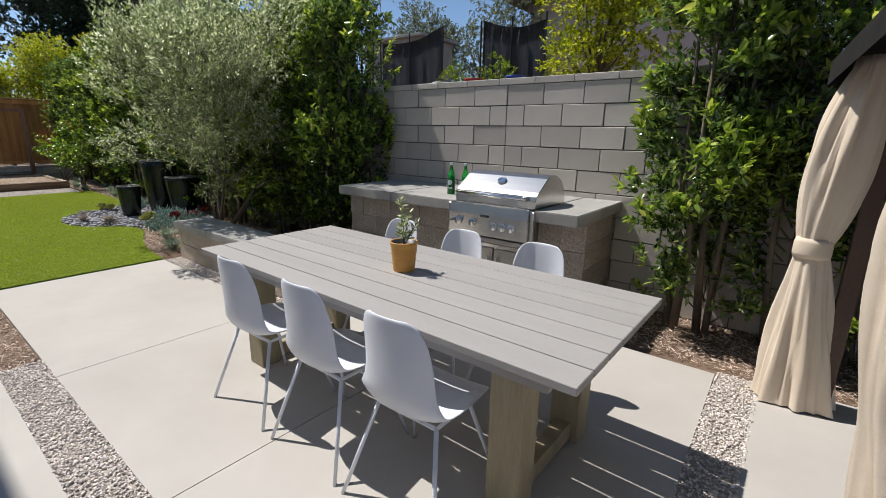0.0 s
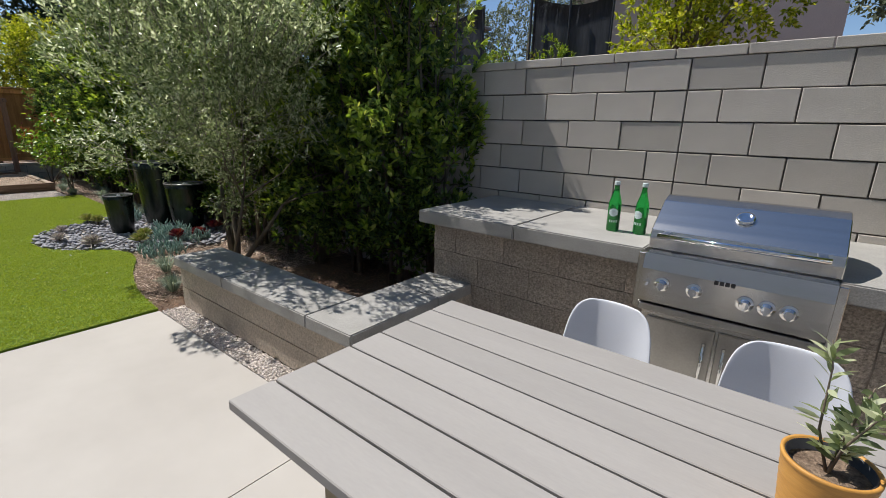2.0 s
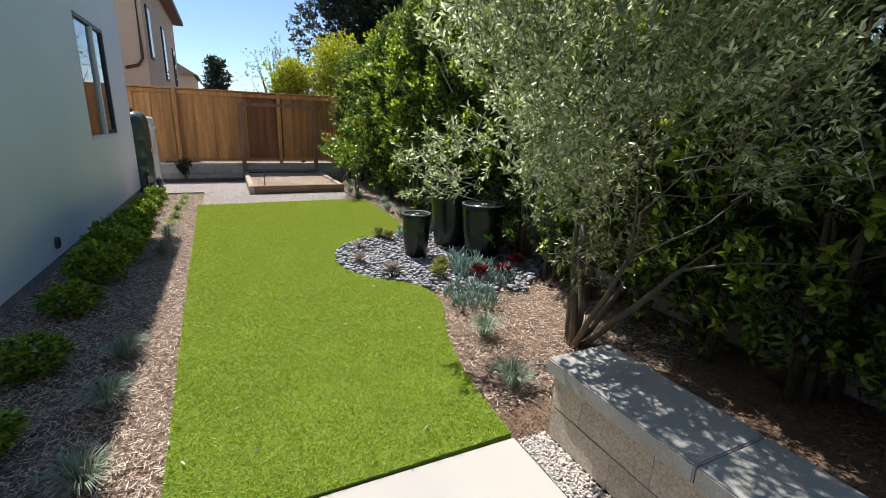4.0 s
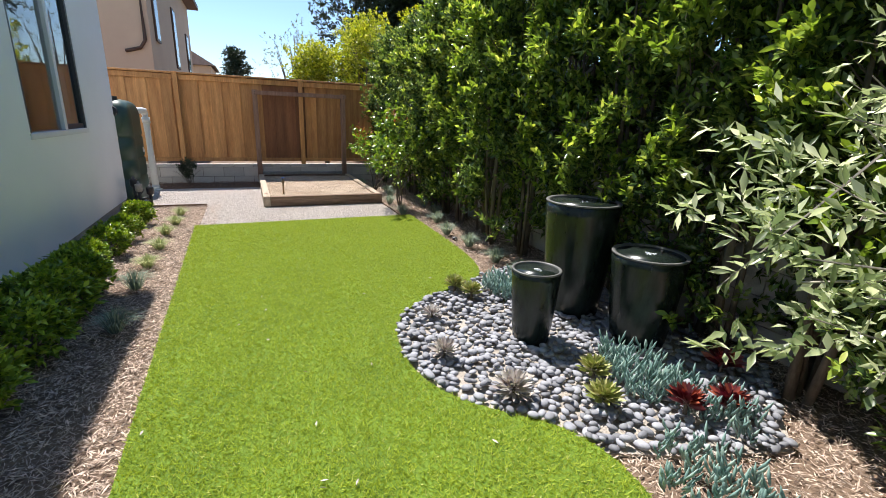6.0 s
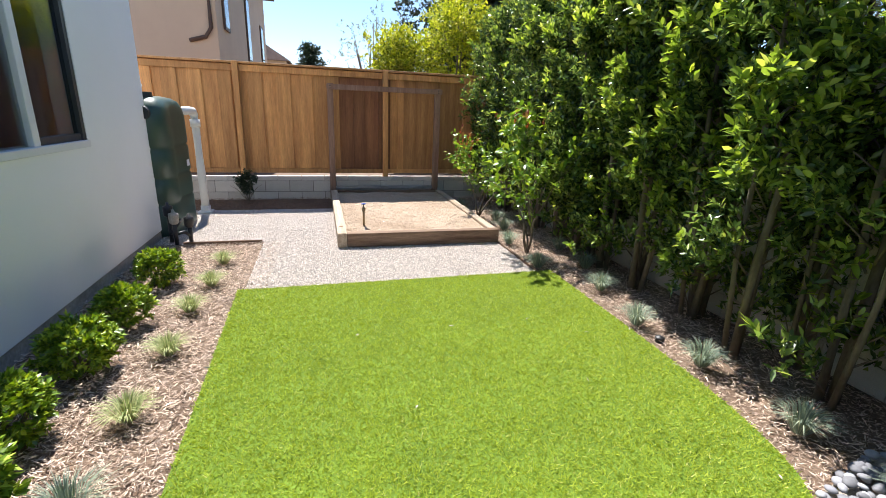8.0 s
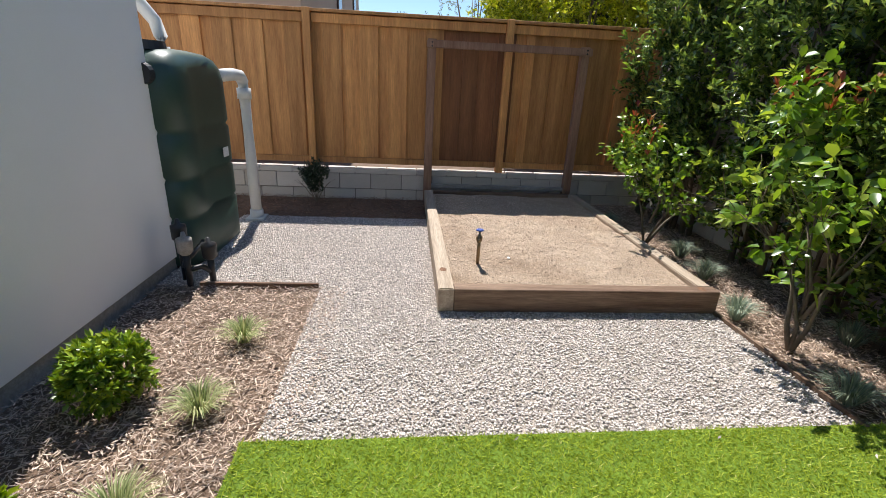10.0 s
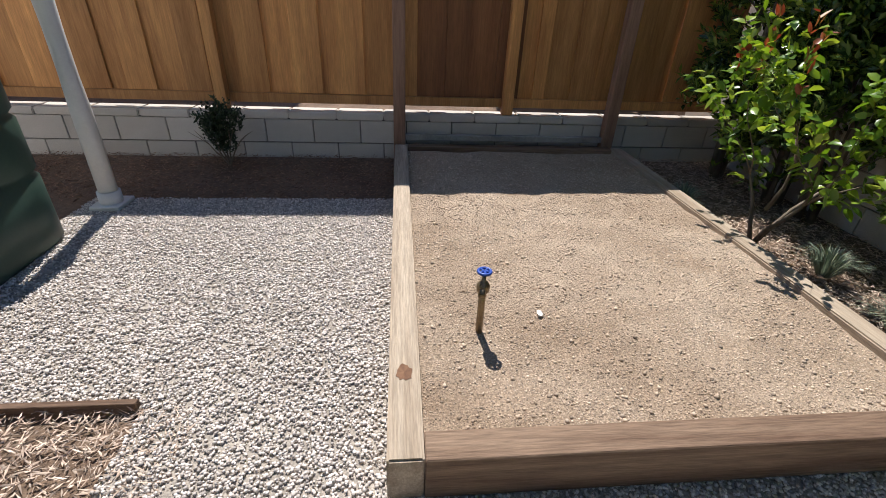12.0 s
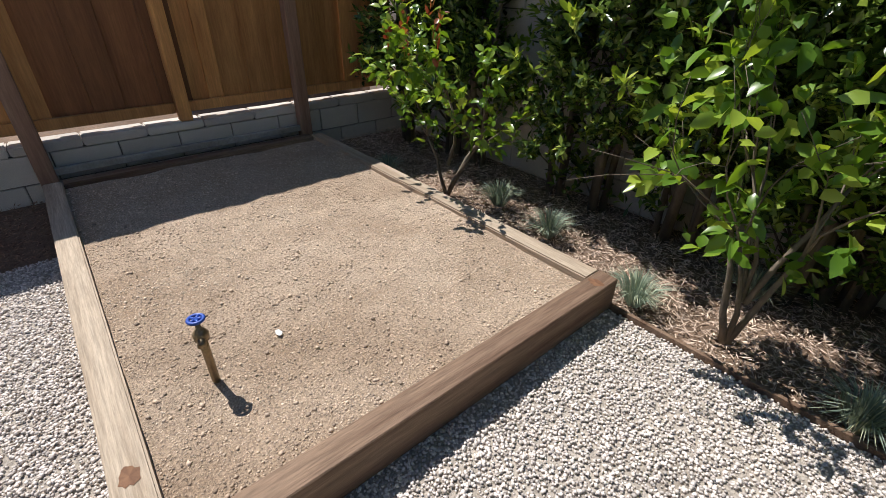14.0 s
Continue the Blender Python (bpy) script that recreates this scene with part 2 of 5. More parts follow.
SCREENCLOTH = material("shade_cloth", (0.05, 0.055, 0.065), (0.10, 0.11, 0.125), 0.85, 3, 70, 0.4, 0.003, stretch=(5, 5, 0.6), contrast=0.4)
SHED = material("pale_shed_board", (0.34, 0.31, 0.28), (0.45, 0.42, 0.38), 0.85, 2, 30, 0.2, 0.002)
BLUE = material("blue_handle", (0.02, 0.07, 0.36), (0.03, 0.10, 0.46), 0.4, 5, 60, 0.05, 0.001)
BRASS = material("weathered_brass", (0.20, 0.14, 0.08), (0.36, 0.28, 0.17), 0.4, 20, 90, 0.2, 0.001, metal=0.6)
RED = material("red_plastic", (0.36, 0.03, 0.03), (0.46, 0.05, 0.04), 0.45, 5, 60, 0.05, 0.001)
LABEL = material("pale_label", (0.50, 0.62, 0.62), (0.70, 0.78, 0.78), 0.5, 40, 90, 0.0, 0.001)
PAPER = material("white_sticker", (0.66, 0.68, 0.72), (0.74, 0.76, 0.8), 0.5, 8, 60, 0.0, 0.001)


def glass(name, colour, rough=0.0, ior=1.45):
    m = bpy.data.materials.new(name)
    m.use_nodes = True
    b = m.node_tree.nodes["Principled BSDF"]
    socket(b, "Base Color", (*colour, 1)); socket(b, "Roughness", rough)
    socket(b, "Transmission Weight", 1.0); socket(b, "IOR", ior)
    return m


PANE = glass("window_glass", (0.75, 0.8, 0.8))
BOTTLE = glass("green_glass", (0.03, 0.42, 0.08), 0.02)
CITRUS = leaf_material("citrus_leaf", [(0.0, (0.07, 0.15, 0.02)), (0.6, (0.16, 0.29, 0.035)), (1.0, (0.36, 0.46, 0.07))], 0.3, 0.35)


# ---- mesh helpers ----
def link(name, bm, mat, parent=None, label="", smooth=False):
    me = bpy.data.meshes.new(name)
    bm.to_mesh(me)
    bm.free()
    me.materials.append(mat)
    if smooth:
        for p in me.polygons:
            p.use_smooth = True
    ob = new(name, me)
    if parent:
        ob.parent = parent
    if label:
        ob["label"] = label
    return ob


def part(name, bm, mat, parent, label="", smooth=False):
    return link(name, bm, mat, parent, label, smooth)


def thing(name, at, label, category, group="", kind="", turn=0.0):
    ob = new(name)
    ob.matrix_world = pose(*at, 0, 0, turn)
    ob.empty_display_size = 0.1
    return tagged(ob, label, category, group, kind)


def box(x0, x1, y0, y1, z0, z1, bevel=0.0, segs=1, bm=None):
    bm = bm or bmesh.new()
    made = bmesh.ops.create_cube(bm, size=1.0)["verts"]
    for v in made:
        v.co = Vector((x0 + (v.co.x + 0.5) * (x1 - x0), y0 + (v.co.y + 0.5) * (y1 - y0), z0 + (v.co.z + 0.5) * (z1 - z0)))
    if bevel:
        edges = {e for v in made for e in v.link_edges}
        bmesh.ops.bevel(bm, geom=list(edges), offset=bevel, segments=segs, affect="EDGES")
    return bm


def rod(bm, a, b, r0, r1=None, sides=10):
    """A straight, tapering rod between two points."""
    a, b = Vector(a), Vector(b)
    r1 = r0 if r1 is None else r1
    q = (b - a).to_track_quat("Z", "Y").to_matrix()
    rings = []
    for p, r in ((a, r0), (b, r1)):
        rings.append([bm.verts.new(p + q @ Vector((r * math.cos(2 * math.pi * i / sides), r * math.sin(2 * math.pi * i / sides), 0))) for i in range(sides)])
    for i in range(sides):
        bm.faces.new((rings[0][i], rings[0][(i + 1) % sides], rings[1][(i + 1) % sides], rings[1][i]))
    bm.faces.new(rings[0][::-1])
    bm.faces.new(rings[1])
    return bm


def tube(bm, pts, radii, sides=8):
    """A bent tube through the points, with a radius at each."""
    pts = [Vector(p) for p in pts]
    rings = []
    for i, p in enumerate(pts):
        d = pts[min(i + 1, len(pts) - 1)] - pts[max(i - 1, 0)]
        q = d.to_track_quat("Z", "Y").to_matrix()
        rings.append([bm.verts.new(p + q @ Vector((radii[i] * math.cos(2 * math.pi * k / sides), radii[i] * math.sin(2 * math.pi * k / sides), 0))) for k in range(sides)])
    for a, b in zip(rings, rings[1:]):
        for k in range(sides):
            bm.faces.new((a[k], a[(k + 1) % sides], b[(k + 1) % sides], b[k]))
    bm.faces.new(rings[0][::-1])
    bm.faces.new(rings[-1])
    return bm


def lathe(bm, profile, sides=40, closed=False):
    """Turns (radius, height) pairs about the z axis."""
    rings = [[bm.verts.new((r * math.cos(2 * math.pi * k / sides), r * math.sin(2 * math.pi * k / sides), z)) for k in range(sides)] for r, z in profile]
    for a, b in zip(rings, rings[1:]):
        for k in range(sides):
            bm.faces.new((a[k], a[(k + 1) % sides], b[(k + 1) % sides], b[k]))
    if profile[0][0] > 1e-4:
        bm.faces.new(rings[0][::-1])
    if profile[-1][0] > 1e-4:
        bm.faces.new(rings[-1])
    return bm


def outline(points, z0, z1, bm=None):
    """A flat slab with the given outline, counter-clockwise."""
    bm = bm or bmesh.new()
    low = [bm.verts.new((x, y, z0)) for x, y in points]
    top = [bm.verts.new((x, y, z1)) for x, y in points]
    bm.faces.new(top)
    bm.faces.new(low[::-1])
    n = len(points)
    for i in range(n):
        bm.faces.new((low[i], low[(i + 1) % n], top[(i + 1) % n], top[i]))
    return bm


def raw_mesh(name, verts, faces, mat, parent=None, label="", smooth=False):
    """Many small like pieces at once: verts (n, 3), faces (m, k)."""
    me = bpy.data.meshes.new(name)
    k = faces.shape[1]
    me.vertices.add(len(verts))
    me.vertices.foreach_set("co", np.ascontiguousarray(verts, dtype=np.float32).ravel())
    me.loops.add(faces.size)
    me.loops.foreach_set("vertex_index", np.ascontiguousarray(faces, dtype=np.int32).ravel())
    me.polygons.add(len(faces))
    me.polygons.foreach_set("loop_start", np.arange(0, faces.size, k, dtype=np.int32))
    me.update(calc_edges=True)
    me.materials.append(mat)
    if smooth:
        me.polygons.foreach_set("use_smooth", np.ones(len(faces), dtype=bool))
    ob = new(name, me)
    if parent:
        ob.parent = parent
    if label:
        ob["label"] = label
    return ob


def unit(v):
    return v / np.maximum(np.linalg.norm(v, axis=1, keepdims=True), 1e-9)


def leaf_arrays(rng, base, way, length, width, fold=0.25, droop=0.0, wide=False):
    """Folded leaves at base along way; wide ones have a rounder blade of four triangles a side."""
    n = len(base)
    way = unit(way)
    side = unit(np.cross(way, rng.normal(size=(n, 3)) * 0.6 + np.array([0, 0, 1.0])))
    up = np.cross(side, way)
    length = np.broadcast_to(length, (n,))[:, None]
    width = np.broadcast_to(width, (n,))[:, None]
    tip = base + way * length - np.array([0, 0, 1.0]) * droop * length
    if not wide:
        mid = base + way * length * 0.5
        l = mid + side * width * 0.5 + up * width * fold
        r = mid - side * width * 0.5 + up * width * fold
        v = np.stack([base, r, tip, l], axis=1).reshape(-1, 3)
        f = (np.arange(n)[:, None, None] * 4 + np.array([[0, 1, 2], [0, 2, 3]])[None]).reshape(-1, 3)
        return v, f
    m1 = base + way * length * 0.3 - np.array([0, 0, 1.0]) * droop * 0.1 * length
    m2 = base + way * length * 0.68 - np.array([0, 0, 1.0]) * droop * 0.45 * length
    l1, r1 = m1 + side * width * 0.46 + up * width * fold, m1 - side * width * 0.46 + up * width * fold
    l2, r2 = m2 + side * width * 0.42 + up * width * fold, m2 - side * width * 0.42 + up * width * fold
    v = np.stack([base, r1, m1, l1, r2, m2, l2, tip], axis=1).reshape(-1, 3)
    t = np.array([[0, 1, 2], [0, 2, 3], [1, 4, 5], [1, 5, 2], [2, 5, 6], [2, 6, 3], [4, 7, 5], [5, 7, 6]])
    f = (np.arange(n)[:, None, None] * 8 + t[None]).reshape(-1, 3)
    return v, f


def twig_leaves(rng, tips, ways, count, reach, length, width, spread=0.9, **k):
    """Leaves set along short twigs that start at tips and go along ways."""
    n = len(tips)
    ways = unit(ways)
    s = rng.random((n, count, 1))
    base = tips[:, None] + ways[:, None] * s * reach + rng.normal(size=(n, count, 3)) * 0.006
    way = ways[:, None] * 0.75 + rng.normal(size=(n, count, 3)) * spread * 0.6
    total = n * count
    return leaf_arrays(rng, base.reshape(-1, 3), way.reshape(-1, 3), length * (0.7 + 0.6 * rng.random(total)), width * (0.75 + 0.5 * rng.random(total)), **k)


# ---- outlines of the ground ----
def rounded(points, rounds=2):
    """Cuts the corners of an open line, keeping both ends."""
    for _ in range(rounds):
        out = [points[0]]
        for (x0, y0), (x1, y1) in zip(points, points[1:]):
            out += [(0.75 * x0 + 0.25 * x1, 0.75 * y0 + 0.25 * y1), (0.25 * x0 + 0.75 * x1, 0.25 * y0 + 0.75 * y1)]
        points = out + [points[-1]]
    return points


CURVE = rounded([(-5.70, 1.97), (-6.25, 2.0), (-6.9, 2.16), (-7.5, 2.42), (-7.95, 2.36), (-8.25, 2.0), (-8.55, 1.8), (-8.9, 1.76),
                 (-9.3, 1.82), (-9.65, 2.04), (-9.9, 2.45), (-10.1, 2.95), (-10.6, 3.14), (-11.6, 3.2), (-13.08, 3.22)])
TURFLINE = [(-13.03, 0.21), (-9.0, 0.31), (-5.68, 0.41)] + CURVE
PEBBLELINE = [p for p in CURVE if -10.2 < p[0] < -7.7][::-1] + [(-7.62, 2.75), (-7.45, 3.3), (-8.0, 3.95), (-9.6, 3.95), (-10.35, 3.6)]


def inside(px, py, line):
    hit = np.zeros(len(px), bool)
    for (x0, y0), (x1, y1) in zip(line, line[1:] + line[:1]):
        if y0 != y1:
            hit ^= ((y0 > py) != (y1 > py)) & (px < (x1 - x0) * (py - y0) / (y1 - y0) + x0)
    return hit


def scatter(rng, density, line, holes=()):
    """Random places inside an outline and outside its holes."""
    xs, ys = [p[0] for p in line], [p[1] for p in line]
    n = int(density * (max(xs) - min(xs)) * (max(ys) - min(ys)))
    px, py = rng.uniform(min(xs), max(xs), n), rng.uniform(min(ys), max(ys), n)
    ok = inside(px, py, line)
    for h in holes:
        ok &= ~inside(px, py, h)
    return px[ok], py[ok]


def rect(x0, x1, y0, y1):
    return [(x0, y0), (x1, y0), (x1, y1), (x0, y1)]


# ---- ground, paving, lawn ----
tagged(link("ground", box(-300, 300, -300, 300, -0.6, -0.03), EARTH), "dark brown earth under the beds of the yard", "ground", kind="structure")

patio = thing("patio", (0, 0, 0), "pale smooth concrete patio of three slabs with saw joints", "patio", kind="structure")
part("slab", outline([(-5.68, 0.49), (-3.383, 0.49), (-3.383, 1.97), (-5.68, 1.97)], -0.1, 0.0), CONCRETE, patio)
part("slab", outline([(-3.377, 0.49), (-1.833, 0.49), (-1.833, 3.2), (-3.30, 3.2), (-3.31, 1.98), (-3.377, 1.97)], -0.1, 0.0), CONCRETE, patio)
part("slab", outline([(-1.827, 0.49), (-0.17, 0.49), (-0.21, 3.2), (-1.827, 3.2)], -0.1, 0.0), CONCRETE, patio)
part("joint_bed", box(-3.4, -1.8, 0.495, 1.96, -0.09, -0.012), MORTAR, patio)
pavement = thing("pavement", (0, 0, 0), "pale concrete paving beside the house and under the gazebo", "paving", kind="structure")
part("slab", outline([(-3.7, -0.9), (0.03, -0.9), (0.03, 0.27), (-3.7, 0.27)], -0.1, 0.0), CONCRETE, pavement)
part("slab", outline([(0.05, -0.9), (6.0, -0.9), (6.0, 3.3), (0.01, 3.3)], -0.1, 0.0), CONCRETE, pavement)

lawn = thing("lawn", (0, 0, 0), "bright green artificial turf lawn with a curved edge", "lawn", kind="structure")
part("backing", outline(TURFLINE, -0.05, 0.014), TURFBASE, lawn)
part("backing", outline(PEBBLELINE, -0.05, -0.012), SAND, lawn)
gravel_bed = thing("gravel_bed", (0, 0, 0), "pale crushed gravel between patio, lawn and raised bed", "gravel", kind="structure")
GRAVELS = [(rect(-14.58, -13.05, 0.26, 3.06), 5200), (rect(-16.4, -14.58, -0.9, 1.1), 5600), (rect(-3.72, 0.03, 0.27, 0.49), 6500),
           (rect(-5.66, -3.31, 1.98, 2.15), 6500), (rect(-3.47, -3.31, 2.15, 3.25), 6500), (rect(-0.2, 0.03, 0.49, 3.25), 6500)]
for line, d in GRAVELS:
    part("bed", outline(line, -0.06, -0.008), SAND, gravel_bed)
part("edging", box(-14.28, -13.06, 3.065, 3.085, -0.06, 0.022, 0.002), TIMBER_Y, gravel_bed, "thin wooden edging board")
part("edging", box(-14.6, -14.575, -0.6, 0.24, -0.05, 0.022, 0.002), TIMBER_Y, gravel_bed, "thin wooden edging board")

# ---- garden wall of blocks ----
WALLY = 4.17
wall_north = thing("wall_north", (0, WALLY, 0), "grey concrete block garden wall with a flat cap course", "wall", kind="structure")
part("wall_core", box(-17.6, 7, 0.014, 0.19, -0.1, 1.975), MORTAR, wall_north)

# ---- house ----
house = thing("house", (0, -0.9, 0), "white stucco two-storey house with dark-framed window", "house")
WX0, WX1, WZ0, WZ1 = -13.52, -11.85, 1.2, 2.8
# Wall tops out of view are set for the shadow; low end keeps shrubs sunlit.
for w in ((-14.93, WX0, -0.2, 0, 0.09, 4.2), (WX1, 7, -0.2, 0, 0.09, 6.9), (WX0, WX1, -0.2, 0, 0.09, WZ0), (WX0, WX1, -0.2, 0, WZ1, 6.9),
          (-14.93, WX0, -6, -5.8, 0.09, 4.2), (WX0, 7, -6, -5.8, 0.09, 6.9), (-14.93, -14.73, -5.8, -0.2, 0.09, 4.2), (WX0, WX0 + 0.2, -5.8, -0.2, 4.2, 6.9), (6.8, 7, -5.8, -0.2, 0.09, 6.9)):
    part("wall", box(*w), STUCCO, house)
part("footing", box(-14.91, 7, -0.25, -0.012, -0.1, 0.088), FOOTING, house, "rough grey concrete footing")
# Both roof slabs are unseen, sized only to shape the shadow on the bed.
part("roof", box(-14.8, 7.3, -6.4, 0.30, 6.9, 7.1, 0.02), FOOTING, house, "unseen flat eave added to cast the house shadow")
part("roof", box(-15.0, WX0 - 0.005, -6.1, 0.03, 4.203, 4.3, 0.02), FOOTING, house, "unseen flat lower roof added over the lowered house end")
part("floor", box(-14.7, 6.8, -5.8, -0.2, 0.0, 0.08), TIMBER_Y, house, "dim wooden floor inside")
win = part("window", box(WX0, WX0 + 0.05, -0.07, -0.006, WZ0, WZ1), FRAME, house, "dark-framed sliding window with white mullion")
for b in ((WX1 - 0.05, WX1, -0.07, -0.006, WZ0, WZ1), (WX0 + 0.05, WX1 - 0.05, -0.07, -0.006, WZ1 - 0.05, WZ1)):
    part("frame", box(*b), FRAME, win)
part("sill", box(WX0 - 0.02, WX1 + 0.02, -0.15, 0.012, WZ0 - 0.035, WZ0 + 0.02, 0.004), WHITETRIM, win, "white sill")
part("mullion", box(-12.86, -12.78, -0.06, -0.002, WZ0 + 0.02, WZ1 - 0.05, 0.004), WHITETRIM, win, "white mullion")
part("sash", box(WX0 + 0.05, -12.86, -0.06, -0.02, WZ0 + 0.02, WZ0 + 0.075, 0.003), FRAME, win)
for a, b in ((WX0 + 0.05, -12.86), (-12.78, WX1 - 0.05)):
    p = part("pane", box(a, b, -0.045, -0.039, WZ0 + 0.02, WZ1 - 0.05), PANE, win)
    p.visible_shadow = False
vb = bmesh.new()
rod(vb, (0, 0, 0), (0, 0.025, 0), 0.065, 0.055, 18)
vent = part("vent", vb, FRAME, house, "round dark wall vent")
vent.location = (-9.76, 0, 0.24)

# ---- cedar fence on a low block wall ----
FX = -17.4
fence = thing("fence", (FX, 0, 0), "warm cedar board fence on a low grey block wall", "fence", kind="structure")
part("wall_core", box(-0.19, -0.012, -4.2, 4.15, -0.1, 0.30), MORTAR, fence)
rngf = random.Random(4)
y = -4.1
k = 0
while y < 4.1:
    wide = rngf.choice((0.205, 0.22, 0.235, 0.235, 0.12))
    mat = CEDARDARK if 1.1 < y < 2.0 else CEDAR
    back = 0.024 * (k % 2) + rngf.uniform(-0.004, 0.004)
    lap = 0.016 if k % 2 else 0.0
    low = 0.425 + rngf.uniform(-0.008, 0.006)
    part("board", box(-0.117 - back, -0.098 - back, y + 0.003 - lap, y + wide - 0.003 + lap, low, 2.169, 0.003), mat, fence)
    y += wide
    k += 1
for yy in (-2.65, -0.33, 2.09):
    part("post", box(-0.095, -0.005, yy - 0.045, yy + 0.045, 0.37, 2.21, 0.004), CEDAR, fence)
spans = [(-4.15, -2.7), (-2.6, -0.38), (-0.28, 2.04), (2.14, 4.1)]
for a, b in spans:
    part("rail", box(-0.097, -0.06, a, b, 2.06, 2.16, 0.003), CEDAR, fence)
    part("rail", box(-0.097, -0.06, a, b, 0.425, 0.50, 0.003), CEDAR, fence)
part("cap_board", box(-0.16, -0.02, -4.15, 4.12, 2.17, 2.205, 0.004), CEDAR, fence)

# ---- raised bed with timbers, soil and a hose valve ----
planter = thing("raised_bed", (-14.15, 2.1, 0), "raised bed of rough timbers filled with sandy soil", "raised bed")
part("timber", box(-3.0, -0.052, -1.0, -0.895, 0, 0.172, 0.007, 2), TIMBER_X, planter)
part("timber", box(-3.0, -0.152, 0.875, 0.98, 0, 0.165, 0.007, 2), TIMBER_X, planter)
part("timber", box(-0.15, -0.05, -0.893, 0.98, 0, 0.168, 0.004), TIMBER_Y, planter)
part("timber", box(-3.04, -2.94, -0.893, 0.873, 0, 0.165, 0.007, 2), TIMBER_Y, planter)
for k, (x, yy) in enumerate(((-0.38, -0.948), (-0.1, 0.87))):
    kb = bmesh.new()
    bmesh.ops.create_circle(kb, cap_ends=True, radius=0.026, segments=18)
    for i, v in enumerate(kb.verts):
        v.co *= 1 + 0.22 * math.sin(2.3 * i + k) * math.sin(1.1 * i)
    kn = part("knot", kb, material("knot_wood", (0.10, 0.04, 0.018), (0.24, 0.12, 0.06), 0.8, 30, 90, 0.3, 0.002), planter, "dark round knot in the timber")
    kn.matrix_local = pose(x, yy, 0.1735 if k == 0 else 0.1695) @ Matrix.Diagonal((1.4, 1.0, 1, 1))
sb = bmesh.new()
bmesh.ops.create_grid(sb, x_segments=70, y_segments=50, size=0.5)
for v in sb.verts:
    x, yy = v.co.x * 2.82 - 1.54, v.co.y * 1.77 - 0.01
    h = 0.135 + 0.018 * noise.noise((x * 1.6, yy * 1.6, 3)) + 0.012 * noise.noise((x * 7, yy * 7, 1)) - 0.03 * math.exp(-((x + 0.5) ** 2 + (yy + 0.6) ** 2) / 0.05)
    v.co = Vector((x, yy, h))
part("soil", sb, SOIL, planter, smooth=True)

trellis = thing("trellis_frame", (-17.31, 2.08, 0), "brown wooden trellis frame with a bolted top rail", "trellis")
for yy in (-0.94, 0.92):
    part("post", box(-0.045, 0.045, yy - 0.05, yy + 0.05, 0, 1.94, 0.005), TRELLIS, trellis)
part("rail", box(0.046, 0.09, -1.0, 0.99, 1.84, 1.925, 0.008, 2), TRELLIS, trellis)
for yy in (-0.94, 0.92):
    for zz in (1.86, 1.9):
        tb = bmesh.new()
        rod(tb, (0.088, yy, zz), (0.096, yy, zz), 0.011, sides=8)
        part("bolt", tb, BLACK, trellis)
part("base_rail", box(-0.03, 0.02, -0.9, 0.88, 0.165, 0.215, 0.004), FOOTING, trellis)

valve = thing("hose_valve", (-14.8, 1.45, 0.11), "garden valve on a brass riser with a blue handle", "valve")
vb = bmesh.new()
tube(vb, [(0, 0, 0), (0.0, 0.0, 0.14), (0, 0, 0.2)], [0.014, 0.014, 0.014], 12)
part("riser", vb, BRASS, valve, smooth=True)
vb = bmesh.new()
lathe(vb, [(0.014, 0.195), (0.024, 0.2), (0.026, 0.225), (0.016, 0.24), (0.009, 0.245), (0.008, 0.285)], 16)
rod(vb, (0, 0, 0.215), (0.045, -0.012, 0.205), 0.012, 0.014, 10)
part("body", vb, BRASS, valve, smooth=True)
vb = bmesh.new()
R, r = 0.024, 0.006
ring = [[vb.verts.new(((R + r * math.cos(b)) * math.cos(a), (R + r * math.cos(b)) * math.sin(a), 0.285 + r * math.sin(b))) for b in [i * math.pi / 4 for i in range(8)]] for a in [j * math.pi / 12 for j in range(24)]]
for i in range(24):
    for j in range(8):
        vb.faces.new((ring[i][j], ring[(i + 1) % 24][j], ring[(i + 1) % 24][(j + 1) % 8], ring[i][(j + 1) % 8]))
for a in range(5):
    c, s = math.cos(a * 1.2566), math.sin(a * 1.2566)
    rod(vb, (0, 0, 0.285), (R * c, R * s, 0.285), 0.006, 0.005, 6)
part("handwheel", vb, BLUE, valve, "blue metal handwheel", smooth=True)

# ---- counter, seat wall ----
counter = thing("kitchen_counter", (-2.54, 3.2, 0), "outdoor kitchen counter of split-face block with a concrete top", "counter")
part("core", box(-1.281, 0.19, 0.06, 0.955, 0, 0.64), SPLITMORTAR, counter)
part("core", box(0.19, 1.281, 0.06, 0.955, 0, 0.64), SPLITMORTAR, counter)
part("core", box(-1.281, 0.2, 0.06, 0.955, 0.64, 0.838), SPLITMORTAR, counter)
part("core", box(0.99, 1.281, 0.06, 0.955, 0.64, 0.838), SPLITMORTAR, counter)
for a, b, c, d in ((-1.34, -0.56, -0.07, 0.965), (-0.555, 0.21, -0.07, 0.965), (0.215, 0.98, 0.56, 0.965), (0.985, 1.34, -0.07, 0.965)):
    part("top_slab", box(a, b, c, d, 0.84, 0.93, 0.007, 2), CAP, counter)


